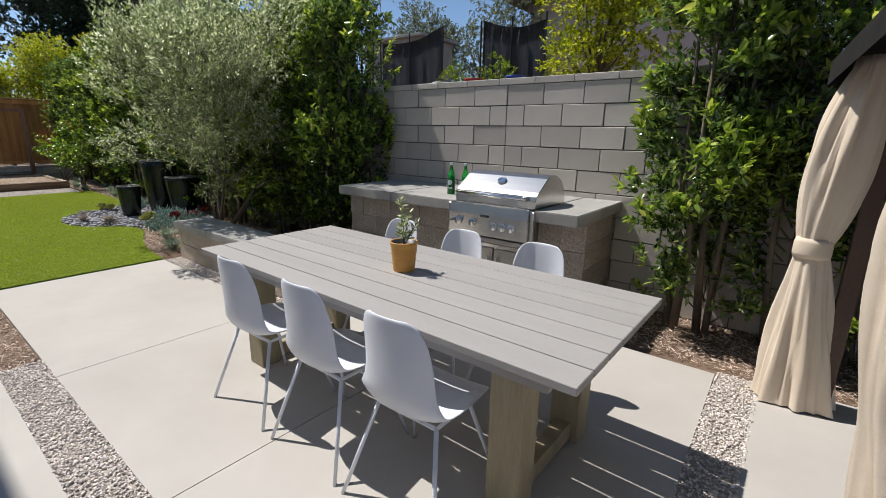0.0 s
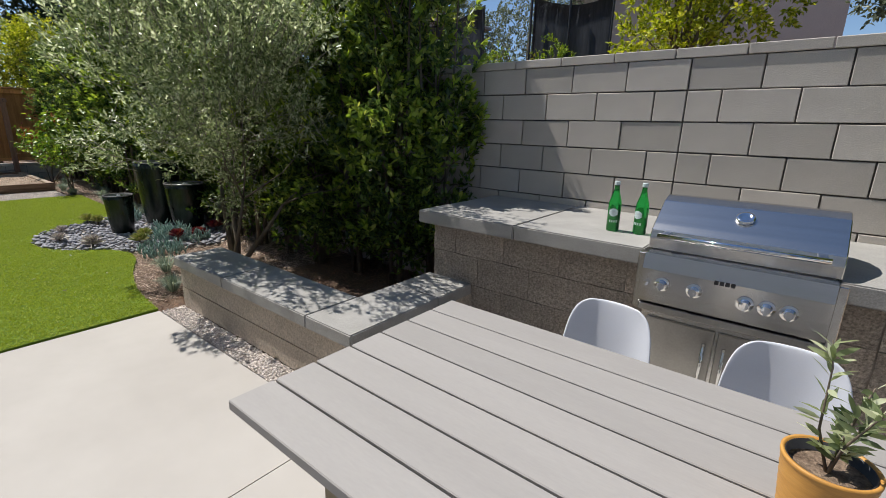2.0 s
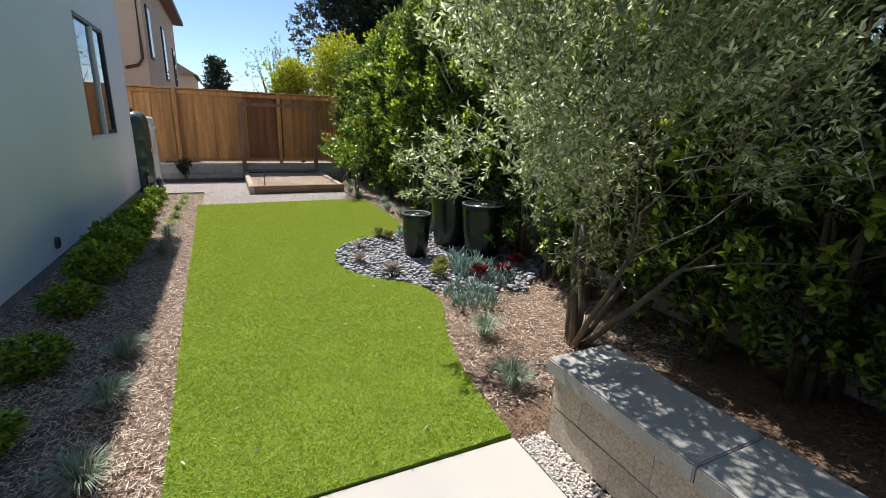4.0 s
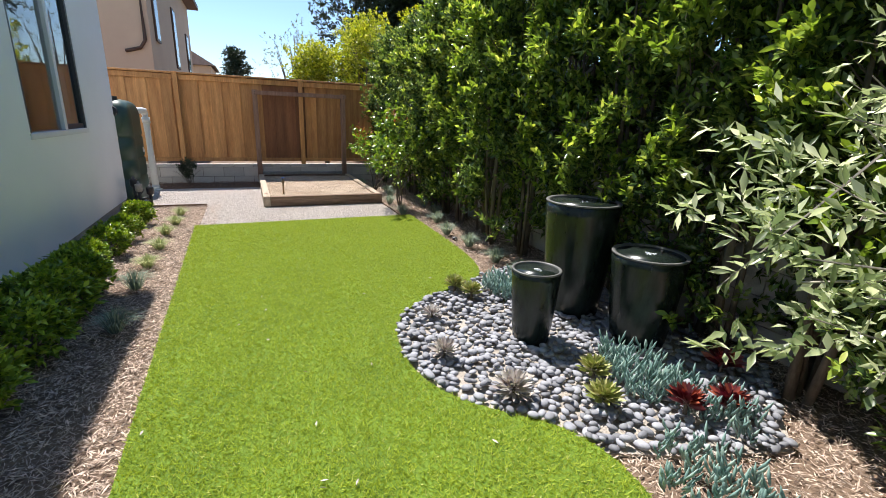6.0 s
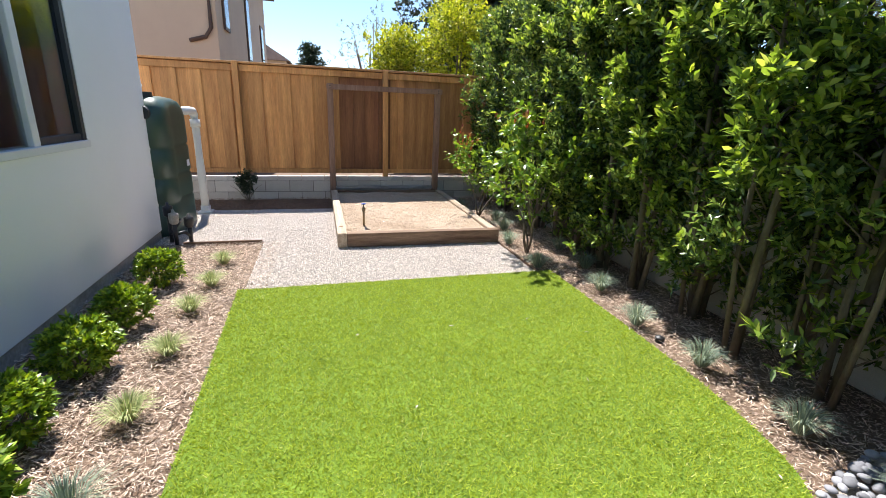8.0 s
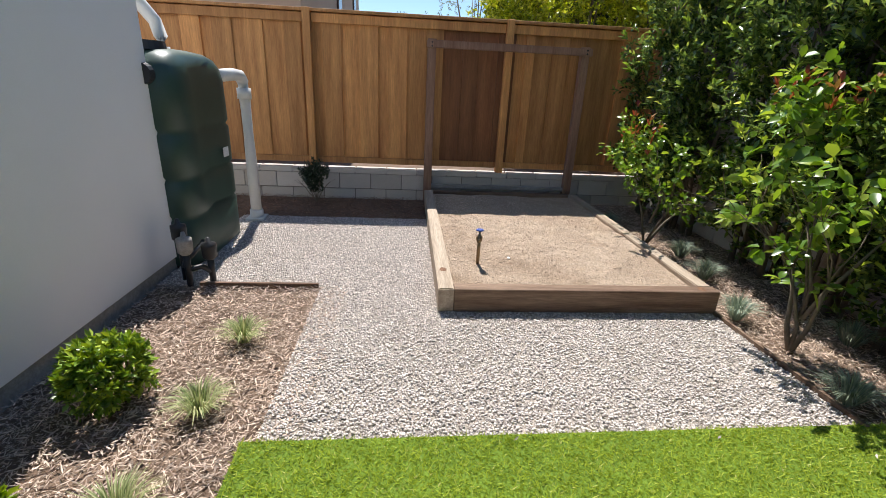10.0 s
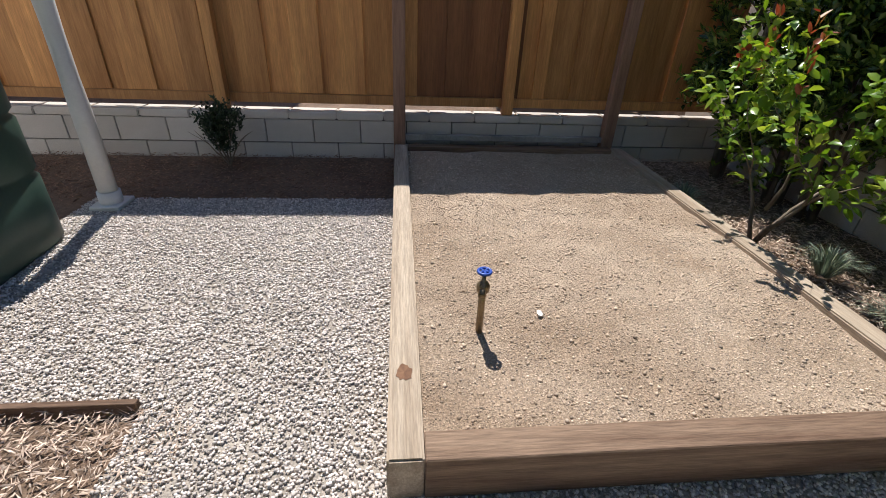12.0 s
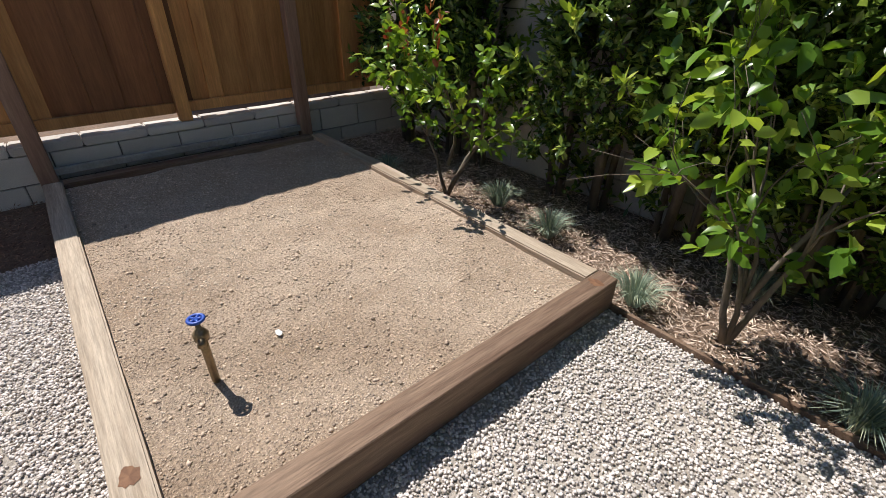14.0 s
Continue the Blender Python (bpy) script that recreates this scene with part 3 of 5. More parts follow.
def rough_block(sx, sy, sz, seed, relief=0.003):
    """A block whose faces are broken rough."""
    bm = box(-sx / 2, sx / 2, -sy / 2, sy / 2, -sz / 2, sz / 2)
    bmesh.ops.subdivide_edges(bm, edges=bm.edges[:], cuts=2, use_grid_fill=True)
    r = random.Random(seed)
    for v in bm.verts:
        v.co += Vector((r.uniform(-1, 1), r.uniform(-1, 1), r.uniform(-1, 1))) * relief * 0.6
    me = bpy.data.meshes.new("block")
    bm.to_mesh(me)
    bm.free()
    return me


def block_piece(name, mesh, parent, x, y, z, turn=0):
    ob = new(name, mesh)
    ob.parent = parent
    ob.matrix_local = pose(x, y, z, 0, 0, turn)
    return ob


seat = thing("seat_wall", (-4.5, 2.3, 0), "low L-shaped block seat wall with a concrete cap", "seat wall")
part("core", box(-1.125, 1.022, -0.144, 0.19, 0, 0.355), TANBLOCK, seat)
part("core", box(0.67, 1.022, 0.19, 0.92, 0, 0.355), TANBLOCK, seat)
for a, b, c, d in ((-1.16, -0.36, -0.18, 0.22), (-0.355, 0.64, -0.18, 0.22), (0.645, 1.04, -0.18, 0.55), (0.645, 1.04, 0.555, 0.93)):
    part("cap_slab", box(a, b, c, d, 0.36, 0.44, 0.006, 2), CAP, seat)

chip = bmesh.new()
bmesh.ops.create_icosphere(chip, subdivisions=1, radius=0.02)
for v in chip.verts:
    v.co = Vector((v.co.x * 1.2, v.co.y * 0.7, v.co.z * 0.25))
stone = tagged(link("pale_stone", chip, PVC), "small pale stone lying on the sandy soil", "stone")
stone.location = (-14.87, 1.715, 0.142)

# ---- table ----
table = thing("dining_table", (-1.648, 1.715, 0), "long grey-washed plank dining table with square legs", "table", turn=-0.5)
W = (1.01 - 6 * 0.008) / 7
for i in range(7):
    y0 = -0.505 + i * (W + 0.008)
    part("plank", box(-1.24, 1.24, y0, y0 + W, 0.732, 0.764, 0.003), WOODGREY, table)
for x in (-1.1, -0.62, 0.0, 0.62, 1.1):
    part("cross_beam", box(x - 0.02, x + 0.02, -0.42, 0.42, 0.678, 0.731), WOODGREY, table)
for yy in (-0.445, 0.445):
    part("apron", box(-1.13, 1.13, yy - 0.018, yy + 0.018, 0.678, 0.731), WOODGREY, table)
for sx in (-0.94, 0.925):
    for sy in (-0.3, 0.3):
        part("leg", box(sx - 0.075, sx + 0.075, sy - 0.065, sy + 0.065, 0, 0.677, 0.005), WOODTAN, table)
    part("leg_beam", box(sx - 0.04, sx + 0.04, -0.235, 0.235, 0.02, 0.11, 0.004), WOODTAN, table)


# ---- chairs ----
def chair():
    ob = thing("dining_chair", (0, 0, 0), "white moulded plastic dining chair with thin white legs", "chair", "chairs round the table")
    prof = [(0.235, 0.425, 0.17, 0.0, 0.01), (0.215, 0.445, 0.205, 0.0, 0.012), (0.12, 0.445, 0.225, 0.0, 0.03), (0.0, 0.432, 0.235, 0.0, 0.045),
            (-0.11, 0.434, 0.235, 0.005, 0.055), (-0.175, 0.462, 0.235, 0.03, 0.045), (-0.205, 0.53, 0.23, 0.06, 0.02), (-0.209, 0.62, 0.225, 0.065, 0.0),
            (-0.213, 0.71, 0.215, 0.055, 0.0), (-0.218, 0.775, 0.195, 0.04, 0.0), (-0.221, 0.81, 0.165, 0.03, 0.0), (-0.223, 0.826, 0.115, 0.02, 0.0)]
    bm = bmesh.new()
    cols = 13
    grid = []
    for y0, z0, w, fwd, lift in prof:
        row = []
        for i in range(cols):
            u = -1 + 2 * i / (cols - 1)
            e = abs(u) ** 2.6
            row.append(bm.verts.new((u * w * (0.96 if z0 < 0.5 else 0.79), y0 + fwd * e, (z0 + lift * e) * (1.0 if z0 < 0.5 else 1.13) - (0.0 if z0 < 0.5 else 0.06))))
        grid.append(row)
    for a, b in zip(grid, grid[1:]):
        for i in range(cols - 1):
            bm.faces.new((a[i], a[i + 1], b[i + 1], b[i]))
    bmesh.ops.recalc_face_normals(bm, faces=bm.faces[:])
    bmesh.ops.solidify(bm, geom=bm.faces[:], thickness=0.009)
    sh = part("seat_shell", bm, PLASTIC, ob, smooth=True)
    sub = sh.modifiers.new("round", "SUBSURF")
    sub.levels = sub.render_levels = 1
    fr = bmesh.new()
    for y0 in (-0.10, 0.12):
        rod(fr, (-0.15, y0, 0.418), (0.15, y0, 0.418), 0.008, sides=8)
    for x0 in (-0.15, 0.15):
        rod(fr, (x0, -0.10, 0.418), (x0, 0.12, 0.418), 0.008, sides=8)
    part("seat_frame", fr, PLASTIC, ob)
    for sx in (-1, 1):
        for ya, yb in ((-0.10, -0.235), (0.12, 0.235)):
            lb = bmesh.new()
            rod(lb, (0.15 * sx, ya, 0.42), (0.245 * sx, yb, 0.0), 0.0095, 0.0085, 10)
            part("leg", lb, PLASTIC, ob, smooth=True)
    return ob


first = chair()
for i, (x, y, a) in enumerate(((-2.188, 1.245, 1), (-1.605, 1.245, 0), (-1.06, 1.245, 1), (-2.24, 2.2, 178), (-1.68, 2.2, 181), (-1.12, 2.2, 180))):
    m = pose(x, y, 0.0, 0, 0, a)
    if i == 0:
        first.matrix_world = m
    else:
        copy_thing(first, m)

# ---- potted olive on the table ----
pot = thing("potted_plant", (-1.62, 1.735, 0.764), "small olive seedling in a ribbed ochre pot on the table", "plant pot")
pot.scale = (0.88, 0.88, 0.88)
bm = bmesh.new()
prof = [(0.0, 0.0), (0.066, 0.0), (0.07, 0.004)] + [(0.07 + 0.018 * i / 18 + (0.0012 if i % 2 else -0.0006), 0.004 + 0.17 * i / 18) for i in range(1, 19)]
prof += [(0.0905, 0.178), (0.0905, 0.186), (0.083, 0.186), (0.08, 0.15)]
lathe(bm, prof, 44)
for v in bm.verts:
    v.co.x, v.co.y = v.co.x * 0.95, v.co.y * 0.95
part("pot", bm, OCHRE, pot, smooth=True)
bm = bmesh.new()
lathe(bm, [(0.0775, 0.155), (0.0775, 0.183), (0.075, 0.1835), (0.074, 0.15)], 40)
part("liner", bm, BLACK, pot, "black plastic nursery liner", smooth=True)
bm = bmesh.new()
bmesh.ops.create_circle(bm, cap_ends=True, radius=0.0755, segments=30)
bmesh.ops.translate(bm, verts=bm.verts[:], vec=(0, 0, 0.157))
part("soil", bm, POTSOIL, pot)
rngp = np.random.default_rng(8)
stems = [[(0, 0, 0.15), (0.01, 0.005, 0.25), (0.035, 0.015, 0.38)], [(0, 0, 0.15), (0.01, -0.02, 0.24), (0.05, -0.045, 0.36)], [(0, 0, 0.15), (-0.03, 0.01, 0.25), (-0.035, 0.012, 0.4), (-0.045, 0.02, 0.46)],
         [(0, 0, 0.15), (0.02, 0.03, 0.22), (0.06, 0.06, 0.32)]]
bm = bmesh.new()
bases, ways = [], []
for s in stems:
    s = [(px, py, 0.15 + (pz - 0.15) * 0.95) for px, py, pz in s]
    tube(bm, s, [0.0035, 0.0028, 0.0015, 0.0012][:len(s)], 6)
    for k in range(40):
        f = rngp.random() * (len(s) - 1)
        i = min(int(f), len(s) - 2)
        p = np.array(s[i]) + (np.array(s[i + 1]) - np.array(s[i])) * (f - i)
        if p[2] > 0.19:
            bases.append(p)
            ways.append(np.append(rngp.normal(size=2), 0.5 + 0.4 * rngp.random()))
part("stem", bm, BARK, pot, smooth=True)
v, f = leaf_arrays(rngp, np.array(bases), np.array(ways), 0.052, 0.0125, 0.1, 0.1, wide=True)
raw_mesh("leaves", v, f, OLIVE, pot)

# ---- grill, doors, bottles ----
grill = thing("grill", (-1.93, 3.09, 0.635), "stainless steel built-in gas grill with closed hood", "grill")
part("body", box(-0.36, 0.36, 0.05, 0.6, 0.0, 0.30), STEELSHADE, grill)
part("side_trim", box(-0.405, -0.372, -0.02, 0.03, 0.0, 0.29, 0.003), STEEL, grill)
part("side_trim", box(0.372, 0.405, -0.02, 0.03, 0.0, 0.29, 0.003), STEEL, grill)
bm = bmesh.new()
prism = [(-0.03, 0.045), (-0.045, 0.05), (-0.05, 0.22), (-0.03, 0.295), (0.06, 0.30), (0.06, 0.045)]
ends = [[bm.verts.new((x, yy, z)) for yy, z in prism] for x in (-0.37, 0.37)]
for i in range(len(prism)):
    j = (i + 1) % len(prism)
    bm.faces.new((ends[0][i], ends[0][j], ends[1][j], ends[1][i]))
bm.faces.new(ends[0][::-1])
bm.faces.new(ends[1])
bmesh.ops.recalc_face_normals(bm, faces=bm.faces[:])
panel = part("control_panel", bm, STEEL, grill)
part("drip_tray", box(-0.37, 0.37, -0.04, 0.05, 0.0, 0.035, 0.004), STEELSHADE, grill)
bm = bmesh.new()
arc = [(0.0, 0.302), (0.0, 0.36), (0.02, 0.40), (0.05, 0.425), (0.20, 0.525), (0.27, 0.55), (0.36, 0.545), (0.46, 0.50), (0.53, 0.42), (0.55, 0.33), (0.55, 0.302)]
ends = [[bm.verts.new((x, yy + 0.045, z)) for yy, z in arc] for x in (-0.38, 0.38)]
for i in range(len(arc)):
    j = (i + 1) % len(arc)
    bm.faces.new((ends[0][i], ends[0][j], ends[1][j], ends[1][i]))
bm.faces.new(ends[0][::-1])
bm.faces.new(ends[1])
bmesh.ops.recalc_face_normals(bm, faces=bm.faces[:])
bmesh.ops.bevel(bm, geom=bm.edges[:], offset=0.004, segments=1, affect="EDGES")
hood = part("hood", bm, STEEL, grill)
bm = bmesh.new()
rod(bm, (-0.33, -0.02, 0.385), (0.33, -0.02, 0.385), 0.013, sides=14)
part("handle", bm, CHROME, hood, "polished bar handle", smooth=True)
for x in (-0.3, 0.3):
    part("bracket", box(x - 0.018, x + 0.018, -0.02, 0.06, 0.372, 0.398, 0.003), STEEL, hood)
bm = bmesh.new()
lathe(bm, [(0.0, 0.012), (0.012, 0.013), (0.022, 0.009), (0.026, 0.016), (0.038, 0.014), (0.041, 0.0)], 26)
gauge = part("gauge", bm, CHROME, hood, "round chrome thermometer", smooth=True)
gauge.matrix_local = pose(0.0, 0.18, 0.484, math.degrees(math.atan2(0.1, 0.15)), 0, 0)
bm = bmesh.new()
lathe(bm, [(0.0, 0.0), (0.017, 0.001)], 20)
dial = part("dial", bm, BLACK, hood, "dark dial face")
dial.matrix_local = gauge.matrix_local @ pose(0, 0, 0.0135)
for k, x in enumerate((-0.27, -0.13, 0.075, 0.155, 0.235)):
    bm = bmesh.new()
    lathe(bm, [(0.034, 0.0), (0.034, 0.008), (0.024, 0.012), (0.021, 0.036), (0.018, 0.04), (0.0, 0.041)], 22)
    box(-0.006, 0.006, -0.02, 0.02, 0.038, 0.05, bm=bm)
    kn = part("knob", bm, CHROME, panel, "chrome burner knob")
    kn.matrix_local = pose(x, -0.05, 0.155 - 0.01 * (k > 1), 90, 0, 0)
for k in range(4):
    part("name_bar", box(-0.055 + 0.022 * k, -0.038 + 0.022 * k, -0.0525, -0.048, 0.205, 0.225), BLACK, panel)
bm = bmesh.new()
rod(bm, (-0.34, -0.05, 0.15), (-0.34, -0.075, 0.15), 0.013, 0.011, 12)
part("igniter", bm, CHROME, panel)

doors = thing("access_doors", (-1.95, 3.235, 0.06), "pair of stainless access doors under the grill", "door")
part("frame", box(-0.37, 0.37, -0.012, 0.012, 0.0, 0.52, 0.003), STEEL, doors)
for x0, x1, hx in ((-0.335, -0.008, -0.045), (0.008, 0.335, 0.045)):
    d = part("door", box(x0, x1, -0.03, -0.0125, 0.035, 0.485, 0.004), STEELSHADE, doors)
    hb2 = bmesh.new()
    rod(hb2, (hx, -0.055, 0.16), (hx, -0.055, 0.42), 0.009, sides=10)
    for z in (0.18, 0.40):
        rod(hb2, (hx, -0.03, z), (hx, -0.055, z), 0.006, sides=8)
    part("handle", hb2, CHROME, d, smooth=True)


def bottle(x, y, turn):
    ob = thing("bottle", (x, y, 0.93), "green glass water bottle with a pale label", "bottle", "bottles on the counter", turn=turn)
    bm = bmesh.new()
    lathe(bm, [(0.0, 0.004), (0.034, 0.0), (0.037, 0.006), (0.037, 0.15), (0.034, 0.18), (0.02, 0.225), (0.0145, 0.25), (0.0135, 0.27), (0.0145, 0.275), (0.0145, 0.284), (0.0, 0.285)], 28)
    part("glass", bm, BOTTLE, ob, smooth=True)
    bm = bmesh.new()
    lathe(bm, [(0.0152, 0.274), (0.0158, 0.276), (0.0158, 0.294), (0.014, 0.297), (0.0, 0.297)], 18)
    part("cap", bm, LABEL, ob, "pale blue screw cap")
    bm = bmesh.new()
    for k in range(-4, 4):
        a0, a1 = k * 0.17, (k + 1) * 0.17
        h = 0.024 * math.sqrt(max(0.05, 1 - ((k + 0.5) / 4.2) ** 2))
        bm.faces.new([bm.verts.new((0.0376 * math.sin(a), -0.0376 * math.cos(a), z)) for a, z in ((a0, 0.115 - h), (a1, 0.115 - h), (a1, 0.115 + h), (a0, 0.115 + h))])
        if k % 2:
            bm.faces.new([bm.verts.new((0.0376 * math.sin(a), -0.0376 * math.cos(a), z)) for a, z in ((a0, 0.055), (a1, 0.055), (a1, 0.07), (a0, 0.07))])
    part("label", bm, LABEL, ob, "pale printed label")
    return ob


bottle(-2.60, 3.45, 10)
bottle(-2.45, 3.47, -20)

# ---- gazebo corner with tied curtains ----
gazebo = thing("gazebo", (1.6, 2.3, 0), "garden gazebo with dark canopy and cream side curtains", "gazebo")


def curtain(x, y, top, tie, low, turn, seed, spread=0.22, waist=0.065):
    """A curtain gathered by a tie round a post: folds run down it and it flares to the ground."""
    bm = bmesh.new()
    r = random.Random(seed)
    cols, rows = 72, 34
    ph = [r.uniform(0, 6.28) for _ in range(4)]
    rings = []
    for j in range(rows + 1):
        z = low + (top - low) * j / rows
        d = (z - tie) / (top - tie) if z > tie else (tie - z) / (tie - low)
        if z > tie:
            wx, wy = waist + spread * 0.3 * math.sin(min(1, d * 1.05) * math.pi) ** 0.8, 0.05 + 0.05 * math.sin(min(1, d) * math.pi)
            cx = 0.085 * d
        else:
            wx, wy = waist + (spread * 0.52 * d ** 0.9 if waist < 0.1 else 0), 0.05 + 0.07 * d
            cx = (0.06 if waist < 0.1 else 0.12) * d
        ring = []
        for i in range(cols):
            a = 2 * math.pi * i / cols
            fold = 1 + (0.10 + 0.16 * min(1, d * 1.5)) * (0.5 * math.sin(8 * a + ph[0] + 1.6 * z) + 0.35 * math.sin(15 * a + ph[1] - 2.2 * z) + 0.2 * math.sin(23 * a + 9 * z)) + 0.07 * math.sin(4 * a + ph[2] + 5 * z)
            ring.append(bm.verts.new((cx + wx * math.cos(a) * fold, wy * math.sin(a) * fold, z)))
        rings.append(ring)
    for a, b in zip(rings, rings[1:]):
        for i in range(cols):
            bm.faces.new((a[i], a[(i + 1) % cols], b[(i + 1) % cols], b[i]))
    bm.faces.new(rings[-1])
    ob = part("curtain", bm, CANVAS, gazebo, "cream canvas curtain tied round its post", smooth=True)
    ob.matrix_local = pose(x - 1.6, y - 2.3, 0, 0, 0, turn)
    if waist > 0.1:
        return ob
    tb = bmesh.new()
    prof = [(0.083, tie - 0.055), (0.088, tie - 0.03), (0.087, tie + 0.03), (0.08, tie + 0.055)]
    lathe(tb, prof, 24)
    for v in tb.verts:
        v.co.y *= 0.8
    t = part("tie", tb, CANVAS, ob, "canvas tie band", smooth=True)
    return ob


curtain(0.13, 3.12, 1.9, 0.93, 0.01, 6, 1, 0.23)
curtain(0.40, 1.62, 2.0, 0.75, 0.01, 0, 2, 0.22, 0.15)
for x, yy in ((0.32, 3.16), (0.62, 1.66), (3.2, 3.16), (3.2, 1.4)):
    part("post", box(x - 1.64, x - 1.56, yy - 2.34, yy - 2.26, 0.0, 2.0, 0.005), BROWNTRIM, gazebo)
bm = bmesh.new()
cs = [bm.verts.new(c) for c in ((-1.56, 0.95, 1.9), (-1.33, -1.0, 2.06), (1.9, -1.2, 2.06), (1.9, 1.1, 1.9))]
ap = bm.verts.new((0.1, 0, 2.75))
for i in range(4):
    bm.faces.new((cs[i], cs[(i + 1) % 4], ap))
low = [bm.verts.new(c.co + Vector((0, 0, -0.12))) for c in cs]
for i in range(4):
    bm.faces.new((cs[i], low[i], low[(i + 1) % 4], cs[(i + 1) % 4]))
bmesh.ops.solidify(bm, geom=bm.faces[:], thickness=0.008)
part("canopy", bm, DARKCLOTH, gazebo, "dark fabric canopy")

# ---- rain tank with pipes ----
tank = thing("rain_tank", (-15.42, -1.08, 0), "dark green slim rainwater tank with moulded ribs", "tank")
bm = bmesh.new()
NS = 44
rings = []
levels = [(0.0, 0.97), (0.02, 1.0), (0.36, 1.0), (0.385, 0.955), (0.41, 1.0), (0.66, 1.0), (0.685, 0.955), (0.71, 1.0), (1.0, 1.0), (1.03, 0.955), (1.06, 1.0), (1.38, 0.99), (1.47, 0.95), (1.54, 0.86), (1.58, 0.7), (1.6, 0.45)]
for z, s in levels:
    ring = []
    for i in range(NS):
        a = 2 * math.pi * i / NS
        c, q = math.cos(a), math.sin(a)
        x = math.copysign(abs(c) ** 0.35, c) * 0.52 * s
        yy = math.copysign(abs(q) ** 0.45, q) * 0.36 * s
        if 0.36 < z < 1.5 and yy > 0.1 and abs(x) < 0.09:
            yy -= 0.05
        ring.append(bm.verts.new((x, yy, z)))
    rings.append(ring)
for a, b in zip(rings, rings[1:]):
    for i in range(NS):
        bm.faces.new((a[i], a[(i + 1) % NS], b[(i + 1) % NS], b[i]))
bm.faces.new(rings[0][::-1])
bm.faces.new(rings[-1])
bmesh.ops.bevel(bm, geom=[e for e in bm.edges if e.is_manifold and e.calc_face_angle(0) > 0.6], offset=0.006, segments=2, affect="EDGES")
part("shell", bm, TANKGREEN, tank, smooth=True)
bm = bmesh.new()
rod(bm, (0.25, 0.0, 1.58), (0.25, 0.0, 1.64), 0.2, 0.19, 28)
part("lid", bm, BLACK, tank, "black screw lid")
part("sticker", box(-0.27, -0.16, 0.362, 0.366, 0.76, 0.84), PAPER, tank, "small white sticker")
part("sticker", box(0.522, 0.526, -0.14, 0.0, 1.2, 1.36), PAPER, tank, "white warning label")
bm = bmesh.new()
rod(bm, (0.5, 0.16, 1.42), (0.55, 0.16, 1.42), 0.075, 0.07, 18)
part("overflow", bm, BLACK, tank, "black round fitting")

pipe = thing("downpipe", (-16.32, -0.74, 0), "white plastic overflow downpipe beside the tank", "pipe")
bm = bmesh.new()
tube(bm, [(0.45, -0.1, 1.42), (0.2, -0.02, 1.44), (0.08, 0.0, 1.43), (0.02, 0.0, 1.38), (0.0, 0.0, 1.28), (0.02, 0.01, 0.6), (0.04, 0.02, 0.03)], [0.055] * 7, 16)
part("tube", bm, PVC, pipe, smooth=True)
bm = bmesh.new()
rod(bm, (0.02, 0.005, 1.22), (0.021, 0.006, 1.32), 0.066, sides=16)
part("collar", bm, PVC, pipe, smooth=True)
bm = bmesh.new()
rod(bm, (0.04, 0.02, 0.0), (0.04, 0.02, 0.1), 0.068, sides=16)
part("collar", bm, PVC, pipe, smooth=True)
part("foot", box(-0.06, 0.14, -0.07, 0.11, 0.0, 0.025, 0.004), PVC, pipe)

elbow = thing("gutter_pipe", (-15.95, -1.28, 0), "white plastic gutter pipe above the tank", "pipe")
bm = bmesh.new()
tube(bm, [(0.0, 0.0, 1.57), (0.0, 0.01, 1.72), (0.0, -0.02, 1.84), (0.06, -0.12, 2.0), (0.2, -0.3, 2.25), (0.9, -0.35, 2.4)], [0.055] * 6, 14)
part("tube", bm, PVC, elbow, smooth=True)
bm = bmesh.new()
rod(bm, (0, 0, 1.55), (0, 0, 1.64), 0.068, sides=16)
part("collar", bm, PVC, elbow, smooth=True)

manifold = thing("irrigation_valves", (-14.62, -0.66, 0), "black irrigation valves and filters by the house corner", "valve")
for k, (dx, dy, h) in enumerate(((-0.06, -0.08, 0.42), (0.05, 0.0, 0.36), (-0.02, 0.13, 0.3))):
    bm = bmesh.new()
    rod(bm, (dx, dy, 0), (dx, dy, h - 0.1), 0.022, sides=12)
    part("riser", bm, BLACK, manifold, smooth=True)
    bm = bmesh.new()
    lathe(bm, [(0.03, h - 0.12), (0.05, h - 0.1), (0.052, h - 0.02), (0.05, h), (0.02, h + 0.01), (0.012, h + 0.045), (0.0, h + 0.046)], 16)
    for v in bm.verts:
        v.co += Vector((dx, dy, 0))
    part("cap", bm, BLACK if k != 1 else FOOTING, manifold, smooth=True)
bm = bmesh.new()
tube(bm, [(-0.06, -0.08, 0.1), (0.0, -0.04, 0.16), (0.05, 0.0, 0.12), (0.02, 0.08, 0.14), (-0.02, 0.13, 0.08)], [0.02] * 5, 10)
tube(bm, [(0.05, 0.0, 0.2), (-0.15, 0.02, 0.24), (-0.34, -0.05, 0.2)], [0.018] * 3, 10)
part("pipe", bm, BLACK, manifold, smooth=True)


